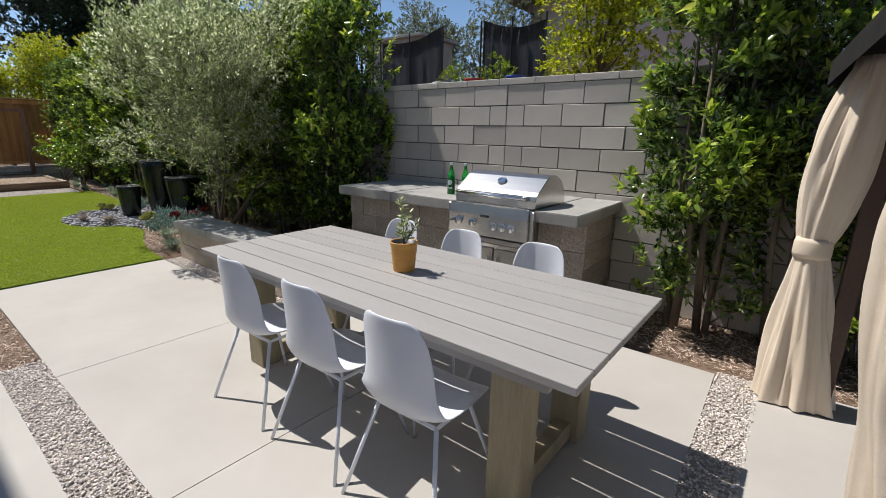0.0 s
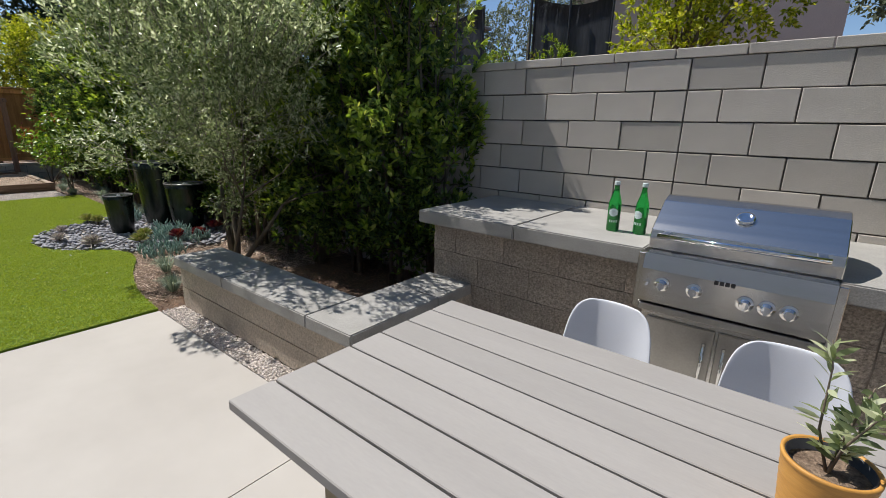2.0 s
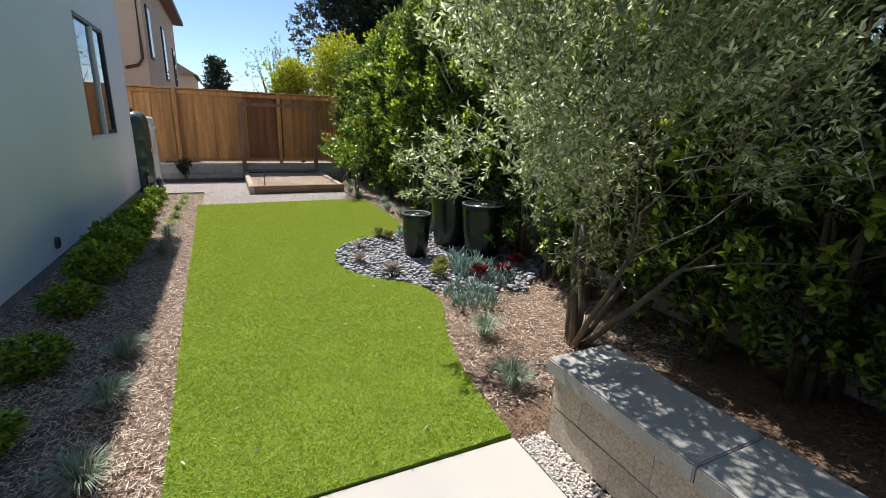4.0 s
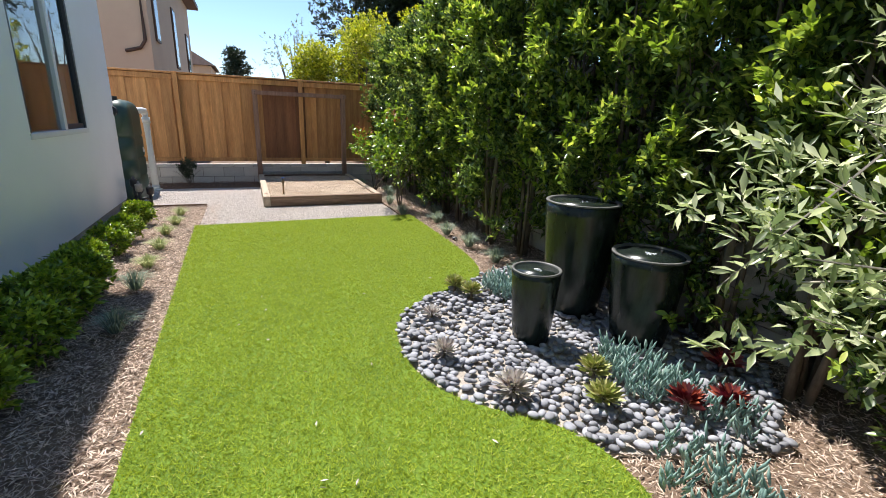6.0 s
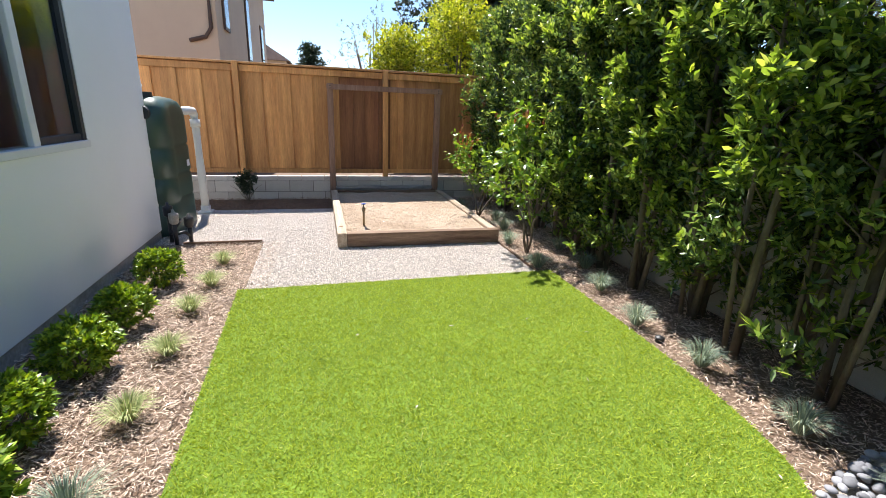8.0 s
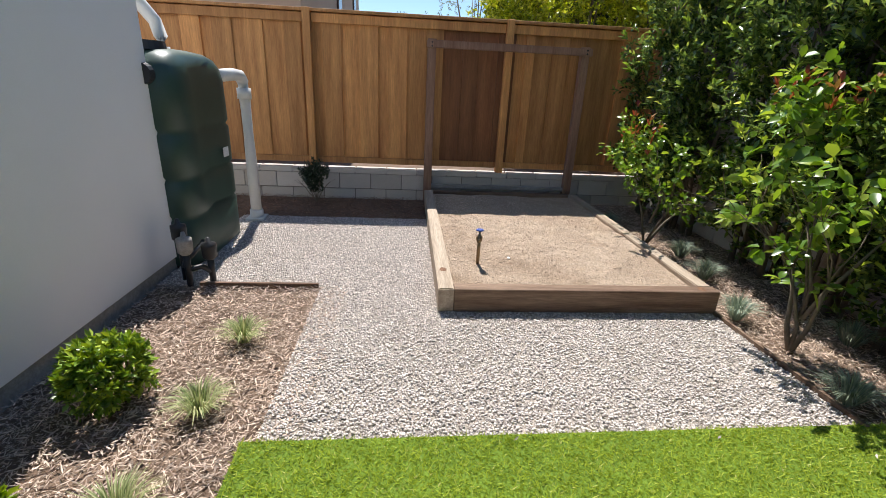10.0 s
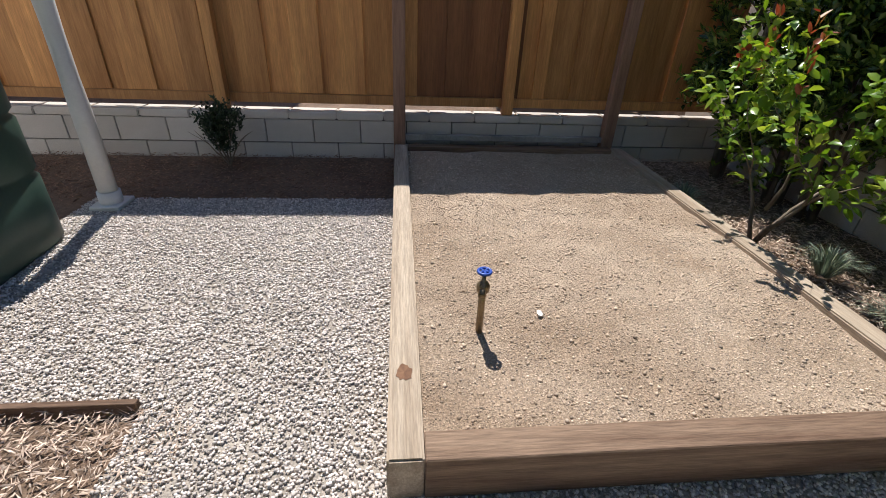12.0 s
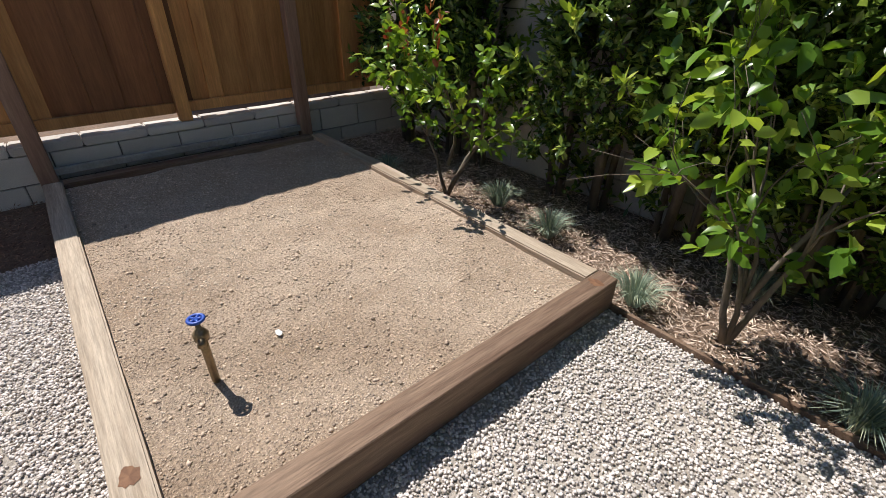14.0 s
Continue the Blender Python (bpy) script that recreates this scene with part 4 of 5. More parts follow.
# ---- fountain urns ----
def urn(x, y, r, h, sway):
    ob = thing("fountain_urn", (x, y, -0.01), "tall dark glazed fountain urn brimming with water", "urn", "fountain urns on the pebbles")
    bm = bmesh.new()
    lathe(bm, [(0.0, 0.0), (0.70 * r, 0.0), (0.74 * r, 0.02), (0.84 * r, 0.3 * h), (0.93 * r, 0.62 * h), (0.985 * r, 0.9 * h), (r, h - 0.012)], 52)
    part("body", bm, GLAZE, ob, smooth=True)
    bm = bmesh.new()
    lathe(bm, [(0.99 * r, h - 0.016), (1.012 * r, h - 0.01), (1.012 * r, h - 0.003), (r, h), (0.93 * r, h), (0.90 * r, h - 0.006), (0.89 * r, h - 0.06)], 52)
    part("rim", bm, RIM, ob, "worn grey rim", smooth=True)
    bm = bmesh.new()
    lathe(bm, [(0.895 * r, h - 0.03), (0.5 * r, h - 0.029), (0.12 * r, h - 0.024), (0.0, h - 0.02)], 40)
    part("water", bm, WATER, ob, "dark rippling water", smooth=True)
    rr = random.Random(int(r * 1000))
    bm = bmesh.new()
    for k in range(26):
        a, d = rr.uniform(0, 6.28), abs(rr.gauss(0, 0.22)) * r
        m = Matrix.Translation((d * math.cos(a), d * math.sin(a), h - 0.024 + max(0, 0.02 - d * 0.15) * rr.random())) @ Matrix.Diagonal((rr.uniform(0.6, 1.8), rr.uniform(0.6, 1.8), 0.7, 1))
        bmesh.ops.create_icosphere(bm, subdivisions=1, radius=rr.uniform(0.004, 0.010), matrix=m)
    tagged(part("bubbles", bm, SPRAY, ob, "small white water bubbles", smooth=True), kind="stuff")
    return ob


urn(-8.87, 2.70, 0.168, 0.545, 0)
urn(-8.61, 3.44, 0.25, 0.67, 1)
urn(-9.22, 3.33, 0.285, 0.93, 2)


# ---- plants ----
def limb(bm, p, way, length, r, rng, depth, tips, wander=0.5, sides=7):
    """A branch that splits; its end points go to tips."""
    pts, rad = [p], [r]
    d = way.normalized()
    for k in range(3):
        d = (d + Vector(rng.normal(size=3) * 0.16)).normalized()
        pts.append(pts[-1] + d * length / 3)
        rad.append(r * (1 - 0.17 * (k + 1)))
    tube(bm, pts, rad, sides)
    tips.append((pts[2], d))
    tips.append((pts[3], d))
    if depth:
        for _ in range(2 + (rng.random() < 0.5)):
            nd = (d + Vector(rng.normal(size=3)) * wander + Vector((0, 0, 0.1))).normalized()
            limb(bm, pts[-1], nd, length * rng.uniform(0.6, 0.85), rad[-1] * 0.72, rng, depth - 1, tips, wander, max(4, sides - 1))


def hedge_plant(seed, height, low, shoots, young=175):
    """A column of leafy shoots round bare stems; the crown thins out below low."""
    rng = np.random.default_rng(seed)
    ob = thing("hedge_shrub", (0, 0, 0), "tall glossy-leaved hedge shrub with bare lower stems", "shrub", "hedge shrubs along the garden wall")
    tb = bmesh.new()
    for k in range(3):
        a = 2.1 * k + seed
        p0 = Vector((0.05 * math.cos(a), 0.04 * math.sin(a), -0.04))
        p1 = p0 + Vector((0.09 * math.cos(a + 0.5), 0.05 * math.sin(a), height * 0.42))
        p2 = p1 + Vector((0.07 * math.cos(a), 0.05 * math.sin(a), height * 0.46))
        tube(tb, [p0, (p0 + p1) / 2 + Vector((0.03 * math.cos(2 * a), 0.015, 0)), p1, p2], [0.034 - 0.007 * k, 0.028 - 0.006 * k, 0.017, 0.005], 8)
    # boughs: each bears a clump of shoots at its end
    boughs = 56
    bz = height * np.clip(0.05 + 0.93 * (np.arange(boughs) + rng.random(boughs)) / boughs, 0, 0.97)
    ba = rng.random(boughs) * 6.283
    br = (0.16 + 0.19 * rng.random(boughs)) * np.minimum(1, (1.06 - bz / height) * 3.2) * np.where(bz < low, 0.8, 1.0)
    keep = (bz > low) | (rng.random(boughs) < 0.38)
    bz, ba, br = bz[keep], ba[keep], br[keep]
    ends = np.stack([br * np.cos(ba), br * 0.9 * np.sin(ba), bz], 1)
    for e, a in zip(ends, ba):
        rod(tb, (0.03 * math.cos(a), 0.03 * math.sin(a), max(0.05, e[2] - 0.22)), tuple(e), 0.008, 0.003, 5)
    part("trunk", tb, BARK, ob, smooth=True)
    pick = rng.integers(0, len(ends), shoots)
    tips = ends[pick] + rng.normal(size=(shoots, 3)) * np.array([0.075, 0.07, 0.085])
    tips[:, 2] = np.clip(tips[:, 2], 0.08, None)
    out = np.stack([np.cos(ba[pick]), np.sin(ba[pick]), 0.75 + 0.5 * rng.random(shoots)], 1) + rng.normal(size=(shoots, 3)) * 0.35
    v, f = twig_leaves(rng, tips, out, 11, 0.13, 0.072, 0.031, 1.0)
    raw_mesh("crown", v, f, LAUREL, ob)
    score = np.hypot(tips[:, 0], tips[:, 1]) / 0.4 + 0.35 * tips[:, 2] / height + 0.25 * rng.random(shoots)
    far_out = np.argsort(score)[-young:]
    v, f = twig_leaves(rng, tips[far_out] + unit(out[far_out]) * 0.09, unit(out[far_out]) + np.array([0, 0, 0.45]), 8, 0.09, 0.082, 0.034, 0.85, fold=0.12, droop=0.12, wide=True)
    tagged(raw_mesh("young_leaves", v, f, YOUNG, ob, "bright yellow-green young leaves", smooth=True), kind="stuff")
    return ob


shrubs = [hedge_plant(s, h, low, 820) for s, h, low in ((1, 3.2, 0.4), (2, 3.5, 1.0), (3, 3.05, 0.25), (4, 3.35, 0.8))] + [hedge_plant(5, 3.6, 1.4, 700), hedge_plant(6, 3.3, 1.0, 700), hedge_plant(7, 3.2, 0.35, 900, 30)]
front = [(-4.72 - 0.60 * i, (3.92 if 5 < i < 10 else 3.76 if i < 12 else 3.86) + 0.04 * math.sin(2.7 * i)) for i in range(16)]
behind = [(-4.45 - 0.83 * i, 4.0) for i in range(15)]
placed = set()
for i, (x, y) in enumerate(front + behind + [(-13.45, 4.0), (-14.2, 3.98), (-14.9, 4.0), (-16.4, 3.98), (-16.95, 3.9), (-0.62, 3.88), (-0.4, 3.95), (0.05, 3.98), (0.5, 3.98), (1.1, 3.9)]):
    if x < -13.3:
        kind_at = 6
    elif x > -1:
        kind_at = 3 - 2 * (i % 2)
    elif x > -7.6:
        kind_at = 2 * (i % 2)
    else:
        kind_at = 1 + 2 * (i % 2) if i < len(front) else 4 + i % 2
    m = pose(x, y, 0, 0, 0, 137 * i + 40)
    if kind_at in placed:
        copy_thing(shrubs[kind_at], m)
    else:
        shrubs[kind_at].matrix_world = m
        placed.add(kind_at)

# olive tree behind the seat wall
rng = np.random.default_rng(21)
olive = thing("olive_tree", (-6.42, 3.0, 0), "multi-stemmed olive tree with grey-green leaves", "tree")
bm = bmesh.new()
tips = []
for k, (wx, wy, wz) in enumerate(((-0.30, -0.1, 1), (-0.08, 0.15, 1.0), (0.15, -0.2, 1.0), (0.42, 0.05, 0.95), (0.1, 0.35, 1), (0.3, -0.38, 1))):
    limb(bm, Vector((0.1 * wx, 0.1 * wy, -0.05)), Vector((wx, wy, wz)), 0.95, 0.04 - 0.003 * k, rng, 3, tips, 0.42, 9)
part("trunk", bm, BARK, olive, smooth=True)
n = 3500
lumps = unit(rng.normal(size=(52, 3)) + np.array([0.1, -0.1, 0.15])) * np.array([1.2, 1.05, 1.2]) * (0.45 + 0.6 * rng.random((52, 1))) + np.array([0.08, -0.12, 1.85])
p = lumps[rng.integers(0, 52, n)] + unit(rng.normal(size=(n, 3))) * 0.33 * rng.random((n, 1)) ** 0.5
q = p - np.array([0, 0, 1.0]) + rng.normal(size=(n, 3)) * 0.7
m = 520
over = np.array([[1.2, -0.45, 2.0], [1.5, -0.2, 2.25], [1.75, -0.5, 2.5], [1.1, -0.8, 2.3], [2.0, -0.25, 2.7], [1.5, 0.2, 2.7]])
p2 = over[rng.integers(0, 6, m)] + unit(rng.normal(size=(m, 3))) * 0.42 * rng.random((m, 1)) ** 0.5
p, q = np.concatenate([p, p2]), np.concatenate([q, p2 - np.array([0, 0, 1.2])])
ok = (p[:, 2] > 0.5) & (p[:, 0] > -1.12) & ((p[:, 0] > -0.6) | (p[:, 2] > 1.2))
p, q = p[ok], unit(q[ok])
v, f = twig_leaves(rng, p, q, 13, 0.16, 0.046, 0.0165, 0.9)
raw_mesh("crown", v, f, OLIVE, olive)
# thin grey twigs that carry the leaves
tb = bmesh.new()
for i in range(0, len(p), 5):
    a = p[i] - q[i] * 0.22
    rod(tb, tuple(a), tuple(p[i] + q[i] * 0.18), 0.0032, 0.0014, 4)
tagged(part("twigs", tb, TWIG, olive, "thin grey leafy twigs"), kind="stuff")


# young citrus trees beside the raised bed
def citrus(seed, x, y, ways, twigs, reach, leaf, step):
    """Long arching shoots from a short trunk, with broad leaves set along them."""
    rng = np.random.default_rng(seed)
    ob = thing("citrus_tree", (x, y, 0), "young citrus tree with broad leaves and reddish new tips", "tree", "young citrus trees by the raised bed")
    bm = bmesh.new()
    tips = []
    for k, w in enumerate(ways):
        limb(bm, Vector((0, 0, -0.03)) if k < 3 else Vector((0.02 * w[0], 0.02 * w[1], 0.22)), Vector(w), step, 0.018 - 0.0015 * k, rng, 2, tips, 0.34, 7)
    part("trunk", bm, BARK, ob, smooth=True)
    ends = np.array([tuple(p) for p, d in tips])
    dirs = np.array([tuple(d) for p, d in tips])
    idx = rng.integers(0, len(ends), twigs)
    p = ends[idx] + rng.normal(size=(twigs, 3)) * 0.06
    q = dirs[idx] + rng.normal(size=(twigs, 3)) * 0.45
    ok = (p[:, 2] > 0.3) & (np.hypot(p[:, 0], p[:, 1]) < reach) & (y + p[:, 1] < 4.1) & (p[:, 1] > -0.42) & ((p[:, 0] > -0.4) | (p[:, 1] > -0.12))
    p, q = p[ok], q[ok]
    v, f = twig_leaves(rng, p, q, 7, 0.19, leaf, leaf * 0.56, 1.15, fold=0.14, droop=0.3, wide=True)
    raw_mesh("crown", v, f, CITRUS, ob, smooth=True)
    top = p[np.argsort(p[:, 2] + 0.4 * rng.random(len(p)))[-9:]]
    v, f = twig_leaves(rng, top, np.tile([0.05, 0, 1.0], (9, 1)), 7, 0.12, 0.06, 0.026, 0.7, fold=0.15, wide=True)
    tagged(raw_mesh("new_growth", v, f, REDLEAF, ob, "reddish young leaves", smooth=True), kind="stuff")
    return ob


citrus(5, -13.74, 3.26, ((-0.12, 0.05, 1), (0.32, 0.15, 1), (0.1, -0.12, 1), (0.4, -0.05, 0.8), (-0.35, 0.1, 0.85), (0.0, 0.35, 1)), 165, 0.75, 0.082, 0.56)
citrus(6, -15.73, 3.34, ((-0.1, 0.05, 1), (0.2, -0.1, 1), (-0.15, -0.28, 0.9), (0.1, 0.2, 1)), 135, 0.5, 0.068, 0.46)


# rounded bright shrubs along the house
def round_shrub(seed, r):
    rng = np.random.default_rng(seed)
    ob = thing("round_shrub", (0, 0, 0), "low rounded bright green shrub in the house bed", "shrub", "round shrubs along the house")
    bm = bmesh.new()
    for k in range(5):
        a = 1.26 * k
        rod(bm, (0, 0, -0.02), (0.6 * r * math.cos(a), 0.6 * r * math.sin(a), r * 0.9), 0.009, 0.004, 6)
    part("stem", bm, BARK, ob)
    n = 190
    d = unit(rng.normal(size=(n, 3)) + np.array([0, 0, 0.35]))
    rad = r * (0.72 + 0.25 * rng.random((n, 1))) * (1 + 0.14 * np.sin(5 * d[:, :1] + seed) * np.cos(4 * d[:, 1:2]))
    p = d * rad * np.array([1, 1, 0.85]) + np.array([0, 0, r * 0.88])
    p[:, 2] = np.clip(p[:, 2], 0.03, None)
    v, f = twig_leaves(rng, p, d + np.array([0, 0, 0.4]), 13, 0.03, 0.042, 0.021, 1.3)
    raw_mesh("crown", v, f, BOXLEAF, ob)
    return ob


rs = [round_shrub(s, r) for s, r in ((31, 0.17), (32, 0.16), (33, 0.18))]
spots = [(-13.32, -0.47), (-12.5, -0.45), (-11.9, -0.46), (-11.3, -0.5), (-10.75, -0.42), (-10.2, -0.42), (-9.6, -0.4), (-9.0, -0.42), (-8.3, -0.45), (-7.3, -0.42), (-6.5, -0.4)]
for i, (x, y) in enumerate(spots):
    if i < 3:
        rs[i].matrix_world = pose(x, y, 0)
    else:
        made = copy_thing(rs[i % 3], pose(x, y, 0, 0, 0, 50 * i))
        if x > -11.2:
            made.scale = (1.4, 1.25, 1.25) if x < -8.7 else (1.05, 1.0, 0.72)


# grass tufts
def tuft(seed, mat, label, r, h, count=230):
    rng = np.random.default_rng(seed)
    a, t = rng.random(count) * 6.283, rng.random(count) ** 0.6
    base = np.stack([0.035 * t * np.cos(a), 0.035 * t * np.sin(a), np.full(count, -0.01)], 1)
    out = np.stack([np.cos(a), np.sin(a), np.zeros(count)], 1)
    mid = base + out * (r * 0.45 * t)[:, None] + np.array([0, 0, 1.0]) * (h * (0.75 - 0.2 * t))[:, None]
    tip = base + out * (r * t)[:, None] * (0.8 + 0.4 * rng.random((count, 1))) + np.array([0, 0, 1.0]) * (h * (1.05 - 0.5 * t) * (0.8 + 0.4 * rng.random(count)))[:, None]
    side = np.stack([-np.sin(a), np.cos(a), np.zeros(count)], 1) * 0.0022
    v = np.stack([base - side, base + side, mid + side, mid - side, tip], 1).reshape(-1, 3)
    f = (np.arange(count)[:, None, None] * 5 + np.array([[0, 1, 2], [0, 2, 3], [3, 2, 4]])[None]).reshape(-1, 3)
    return tagged(raw_mesh("grass_tuft", v, f, mat), label, "ornamental grass", "grass tufts in the beds")


blue = tuft(41, FESCUE, "blue-grey fescue tuft growing in bark mulch", 0.17, 0.19)
dry = tuft(42, FESCUEDRY, "pale yellow-green fescue tuft growing in bark mulch", 0.15, 0.15)
left = [(-13.85, -0.05), (-13.24, -0.04), (-12.69, -0.08), (-12.03, -0.05), (-11.37, -0.05)]
shade = [(-10.76, -0.04), (-7.33, 0.06), (-6.76, 0.06), (-6.12, 0.09), (-9.9, 0.0), (-5.55, 0.05)]
right = [(-14.15, 3.2), (-13.8, 3.72), (-13.15, 3.68), (-13.25, 3.16), (-12.55, 3.47), (-11.85, 3.33), (-11.22, 3.36), (-10.55, 3.36), (-10.05, 3.36), (-6.76, 2.43), (-6.1, 2.24), (-15.35, 3.5), (-14.85, 3.42), (-16.3, 3.2)]
for i, (x, y) in enumerate(left):
    if i == 0:
        dry.matrix_world = pose(x, y, 0)
    else:
        copy_thing(dry, pose(x, y, 0, 0, 0, 67 * i))
for i, (x, y) in enumerate(shade + right):
    if i == 0:
        blue.matrix_world = pose(x, y, 0)
    else:
        copy_thing(blue, pose(x, y, 0, 0, 0, 41 * i))


# succulents round the fountain
def rosette(name, at, mat, label, r, rows, per, rise, width):
    ob = thing(name, at, label, "succulent")
    rng = np.random.default_rng(int(abs(at[0] * 100)))
    b, w, le, wd = [], [], [], []
    for k in range(rows):
        for j in range(per):
            a = 2 * math.pi * (j + 0.5 * (k % 2)) / per + rng.normal() * 0.1
            up = rise + 1.3 * k / rows
            b.append((0.012 * math.cos(a), 0.012 * math.sin(a), 0.03 + 0.012 * k))
            w.append((math.cos(a), math.sin(a), up))
            le.append(r * (1 - 0.55 * k / rows))
            wd.append(r * width * (1 - 0.4 * k / rows))
    v, f = leaf_arrays(rng, np.array(b), np.array(w), np.array(le), np.array(wd), 0.16, 0.0, wide=True)
    raw_mesh("leaves", v, f, mat, ob, smooth=True)
    bm = bmesh.new()
    rod(bm, (0, 0, -0.03), (0, 0, 0.07), 0.012, 0.01, 8)
    part("stem", bm, BARK, ob)
    return ob


rosette("rosette_succulent", (-8.8, 2.0, 0.02), PALE, "pale pinkish rosette succulent among grey pebbles", 0.11, 5, 11, 0.25, 0.24)
rosette("rosette_succulent", (-9.37, 2.14, 0.02), PALE, "small dusky rosette succulent among grey pebbles", 0.09, 4, 9, 0.3, 0.26)
rosette("rosette_succulent", (-8.28, 2.2, 0.02), PALE, "large pale rosette succulent among grey pebbles", 0.14, 6, 13, 0.25, 0.2)
for x, y, s in ((-8.04, 3.56, 0.13), (-7.82, 2.98, 0.12), (-7.74, 3.2, 0.12), (-9.6, 3.36, 0.13)):
    rosette("red_succulent", (x, y, 0.06), AEONIUM, "dark red rosette succulent beside the pebbles", s, 5, 10, 0.45, 0.3)
for x, y in ((-8.04, 2.62), (-8.28, 2.76), (-9.66, 2.62), (-9.86, 2.55)):
    rosette("lime_succulent", (x, y, 0.03), LIME, "yellow-green rosette succulent beside the lawn edge", 0.12, 5, 12, 0.4, 0.28)


def chalk_sticks(at, r, n, seed):
    """A mat of upright, pencil-like leaves."""
    rng = np.random.default_rng(seed)
    ob = thing("chalk_sticks", at, "mat of blue-grey finger succulent beside the pebbles", "succulent", "finger succulents")
    bm = bmesh.new()
    for _ in range(n):
        a, d = rng.random() * 6.283, r * math.sqrt(rng.random())
        p = Vector((d * math.cos(a), d * math.sin(a) * 0.75, -0.01))
        h = rng.uniform(0.06, 0.17)
        for k in range(5):
            q = p + Vector((0, 0, h * (0.35 + 0.16 * k)))
            b = rng.random() * 6.283
            e = q + Vector((0.5 * math.cos(b), 0.5 * math.sin(b), 1)).normalized() * rng.uniform(0.05, 0.085)
            m = (q + e) / 2 + Vector((math.cos(b), math.sin(b), 0)) * 0.006
            tube(bm, [q, m, e], [0.004, 0.008, 0.0015], 5)
    part("leaves", bm, CHALK, ob, smooth=True)
    return ob


chalk_sticks((-8.15, 3.02, 0), 0.3, 95, 51)
chalk_sticks((-9.7, 2.98, 0), 0.26, 80, 52)
chalk_sticks((-7.35, 2.62, 0), 0.3, 60, 53)
chalk_sticks((-7.75, 3.15, 0), 0.22, 36, 54)

# dark twiggy shrub by the fence
rng = np.random.default_rng(61)
sh = thing("small_shrub", (-17.12, -0.25, 0), "small dark twiggy shrub by the fence wall", "shrub")
bm = bmesh.new()
tips = []
for k in range(6):
    limb(bm, Vector((0, 0, -0.02)), Vector((0.3 * math.cos(k), 0.55 * math.sin(1.05 * k), 1)), 0.22, 0.008, rng, 1, tips, 0.4, 5)
part("stem", bm, BARK, sh)
e = np.array([tuple(p) for p, d in tips])
i = rng.integers(0, len(e), 260)
v, f = twig_leaves(rng, e[i] * np.array([0.8, 0.55, 1.25]) + rng.normal(size=(260, 3)) * 0.03, np.tile([0, 0, 1.0], (260, 1)) + rng.normal(size=(260, 3)) * 0.4, 9, 0.07, 0.03, 0.016)
raw_mesh("crown", v, f, DARKLEAF, sh)

# sprinkler in the mulch
bm = bmesh.new()
lathe(bm, [(0.035, -0.02), (0.035, 0.012), (0.03, 0.018), (0.012, 0.022), (0.0, 0.03)], 16)
spr = tagged(link("sprinkler_head", bm, BLACK, smooth=True), "small dark sprinkler head set in bark mulch", "sprinkler")
spr.location = (-11.58, 3.33, 0.0)

# ---- beyond the walls ----
nh = thing("neighbour_house", (-21.5, -1.25, 0), "beige stucco neighbour house with brown trim", "house")
part("wall", box(-11, 0, -9, 0, -0.1, 6.0), BEIGE, nh)
part("eave", box(-11.4, 0.4, -9.4, 0.45, 6.0, 6.18, 0.01), BROWNTRIM, nh, "dark brown eave")
bm = bmesh.new()
r0 = [bm.verts.new(c) for c in ((-11.4, -9.4, 6.181), (0.4, -9.4, 6.181), (0.4, 0.45, 6.181), (-11.4, 0.45, 6.181))]
r1 = [bm.verts.new(c) for c in ((-7.5, -4.5, 7.6), (-3.5, -4.5, 7.6))]
bm.faces.new((r0[0], r0[1], r1[1], r1[0])); bm.faces.new((r0[1], r0[2], r1[1])); bm.faces.new((r0[2], r0[3], r1[0], r1[1])); bm.faces.new((r0[3], r0[0], r1[0]))
part("roof", bm, ROOFTILE, nh)
for x0, x1, z0, z1 in ((-1.5, -0.8, 3.3, 4.9), (-5.6, -4.8, 2.9, 4.9), (-9.6, -8.8, 2.9, 4.6)):
    w = part("window", box(x0, x1, 0.0, 0.05, z0, z1, 0.006), BROWNTRIM, nh, "brown-framed window")
    part("pane", box(x0 + 0.08, x1 - 0.08, 0.045, 0.055, z0 + 0.08, z1 - 0.08), PANE, w)
bm = bmesh.new()
tube(bm, [(0.05, -0.12, 6.0), (0.05, -0.12, 3.2), (0.05, -0.25, 3.0), (0.05, -0.6, 2.9)], [0.045] * 4, 8)
part("downspout", bm, BROWNTRIM, nh, "brown downspout")

fh = thing("distant_house", (-42, -2.6, 0), "distant pale house with grey tiled roof", "house")
part("wall", box(-6, 0, -5, 1.6, -0.1, 4.3), BEIGE, fh)
bm = bmesh.new()
r0 = [bm.verts.new(c) for c in ((-6, -5, 4.3), (0.3, -5, 4.3), (0.3, 1.9, 4.3), (-6, 1.9, 4.3))]
r1 = [bm.verts.new(c) for c in ((-6, -1.5, 6.4), (0.3, -1.5, 6.4))]
bm.faces.new((r0[0], r0[1], r1[1], r1[0])); bm.faces.new((r0[1], r0[2], r1[1])); bm.faces.new((r0[2], r0[3], r1[0], r1[1])); bm.faces.new((r0[3], r0[0], r1[0]))
part("roof", bm, ROOFTILE, fh)


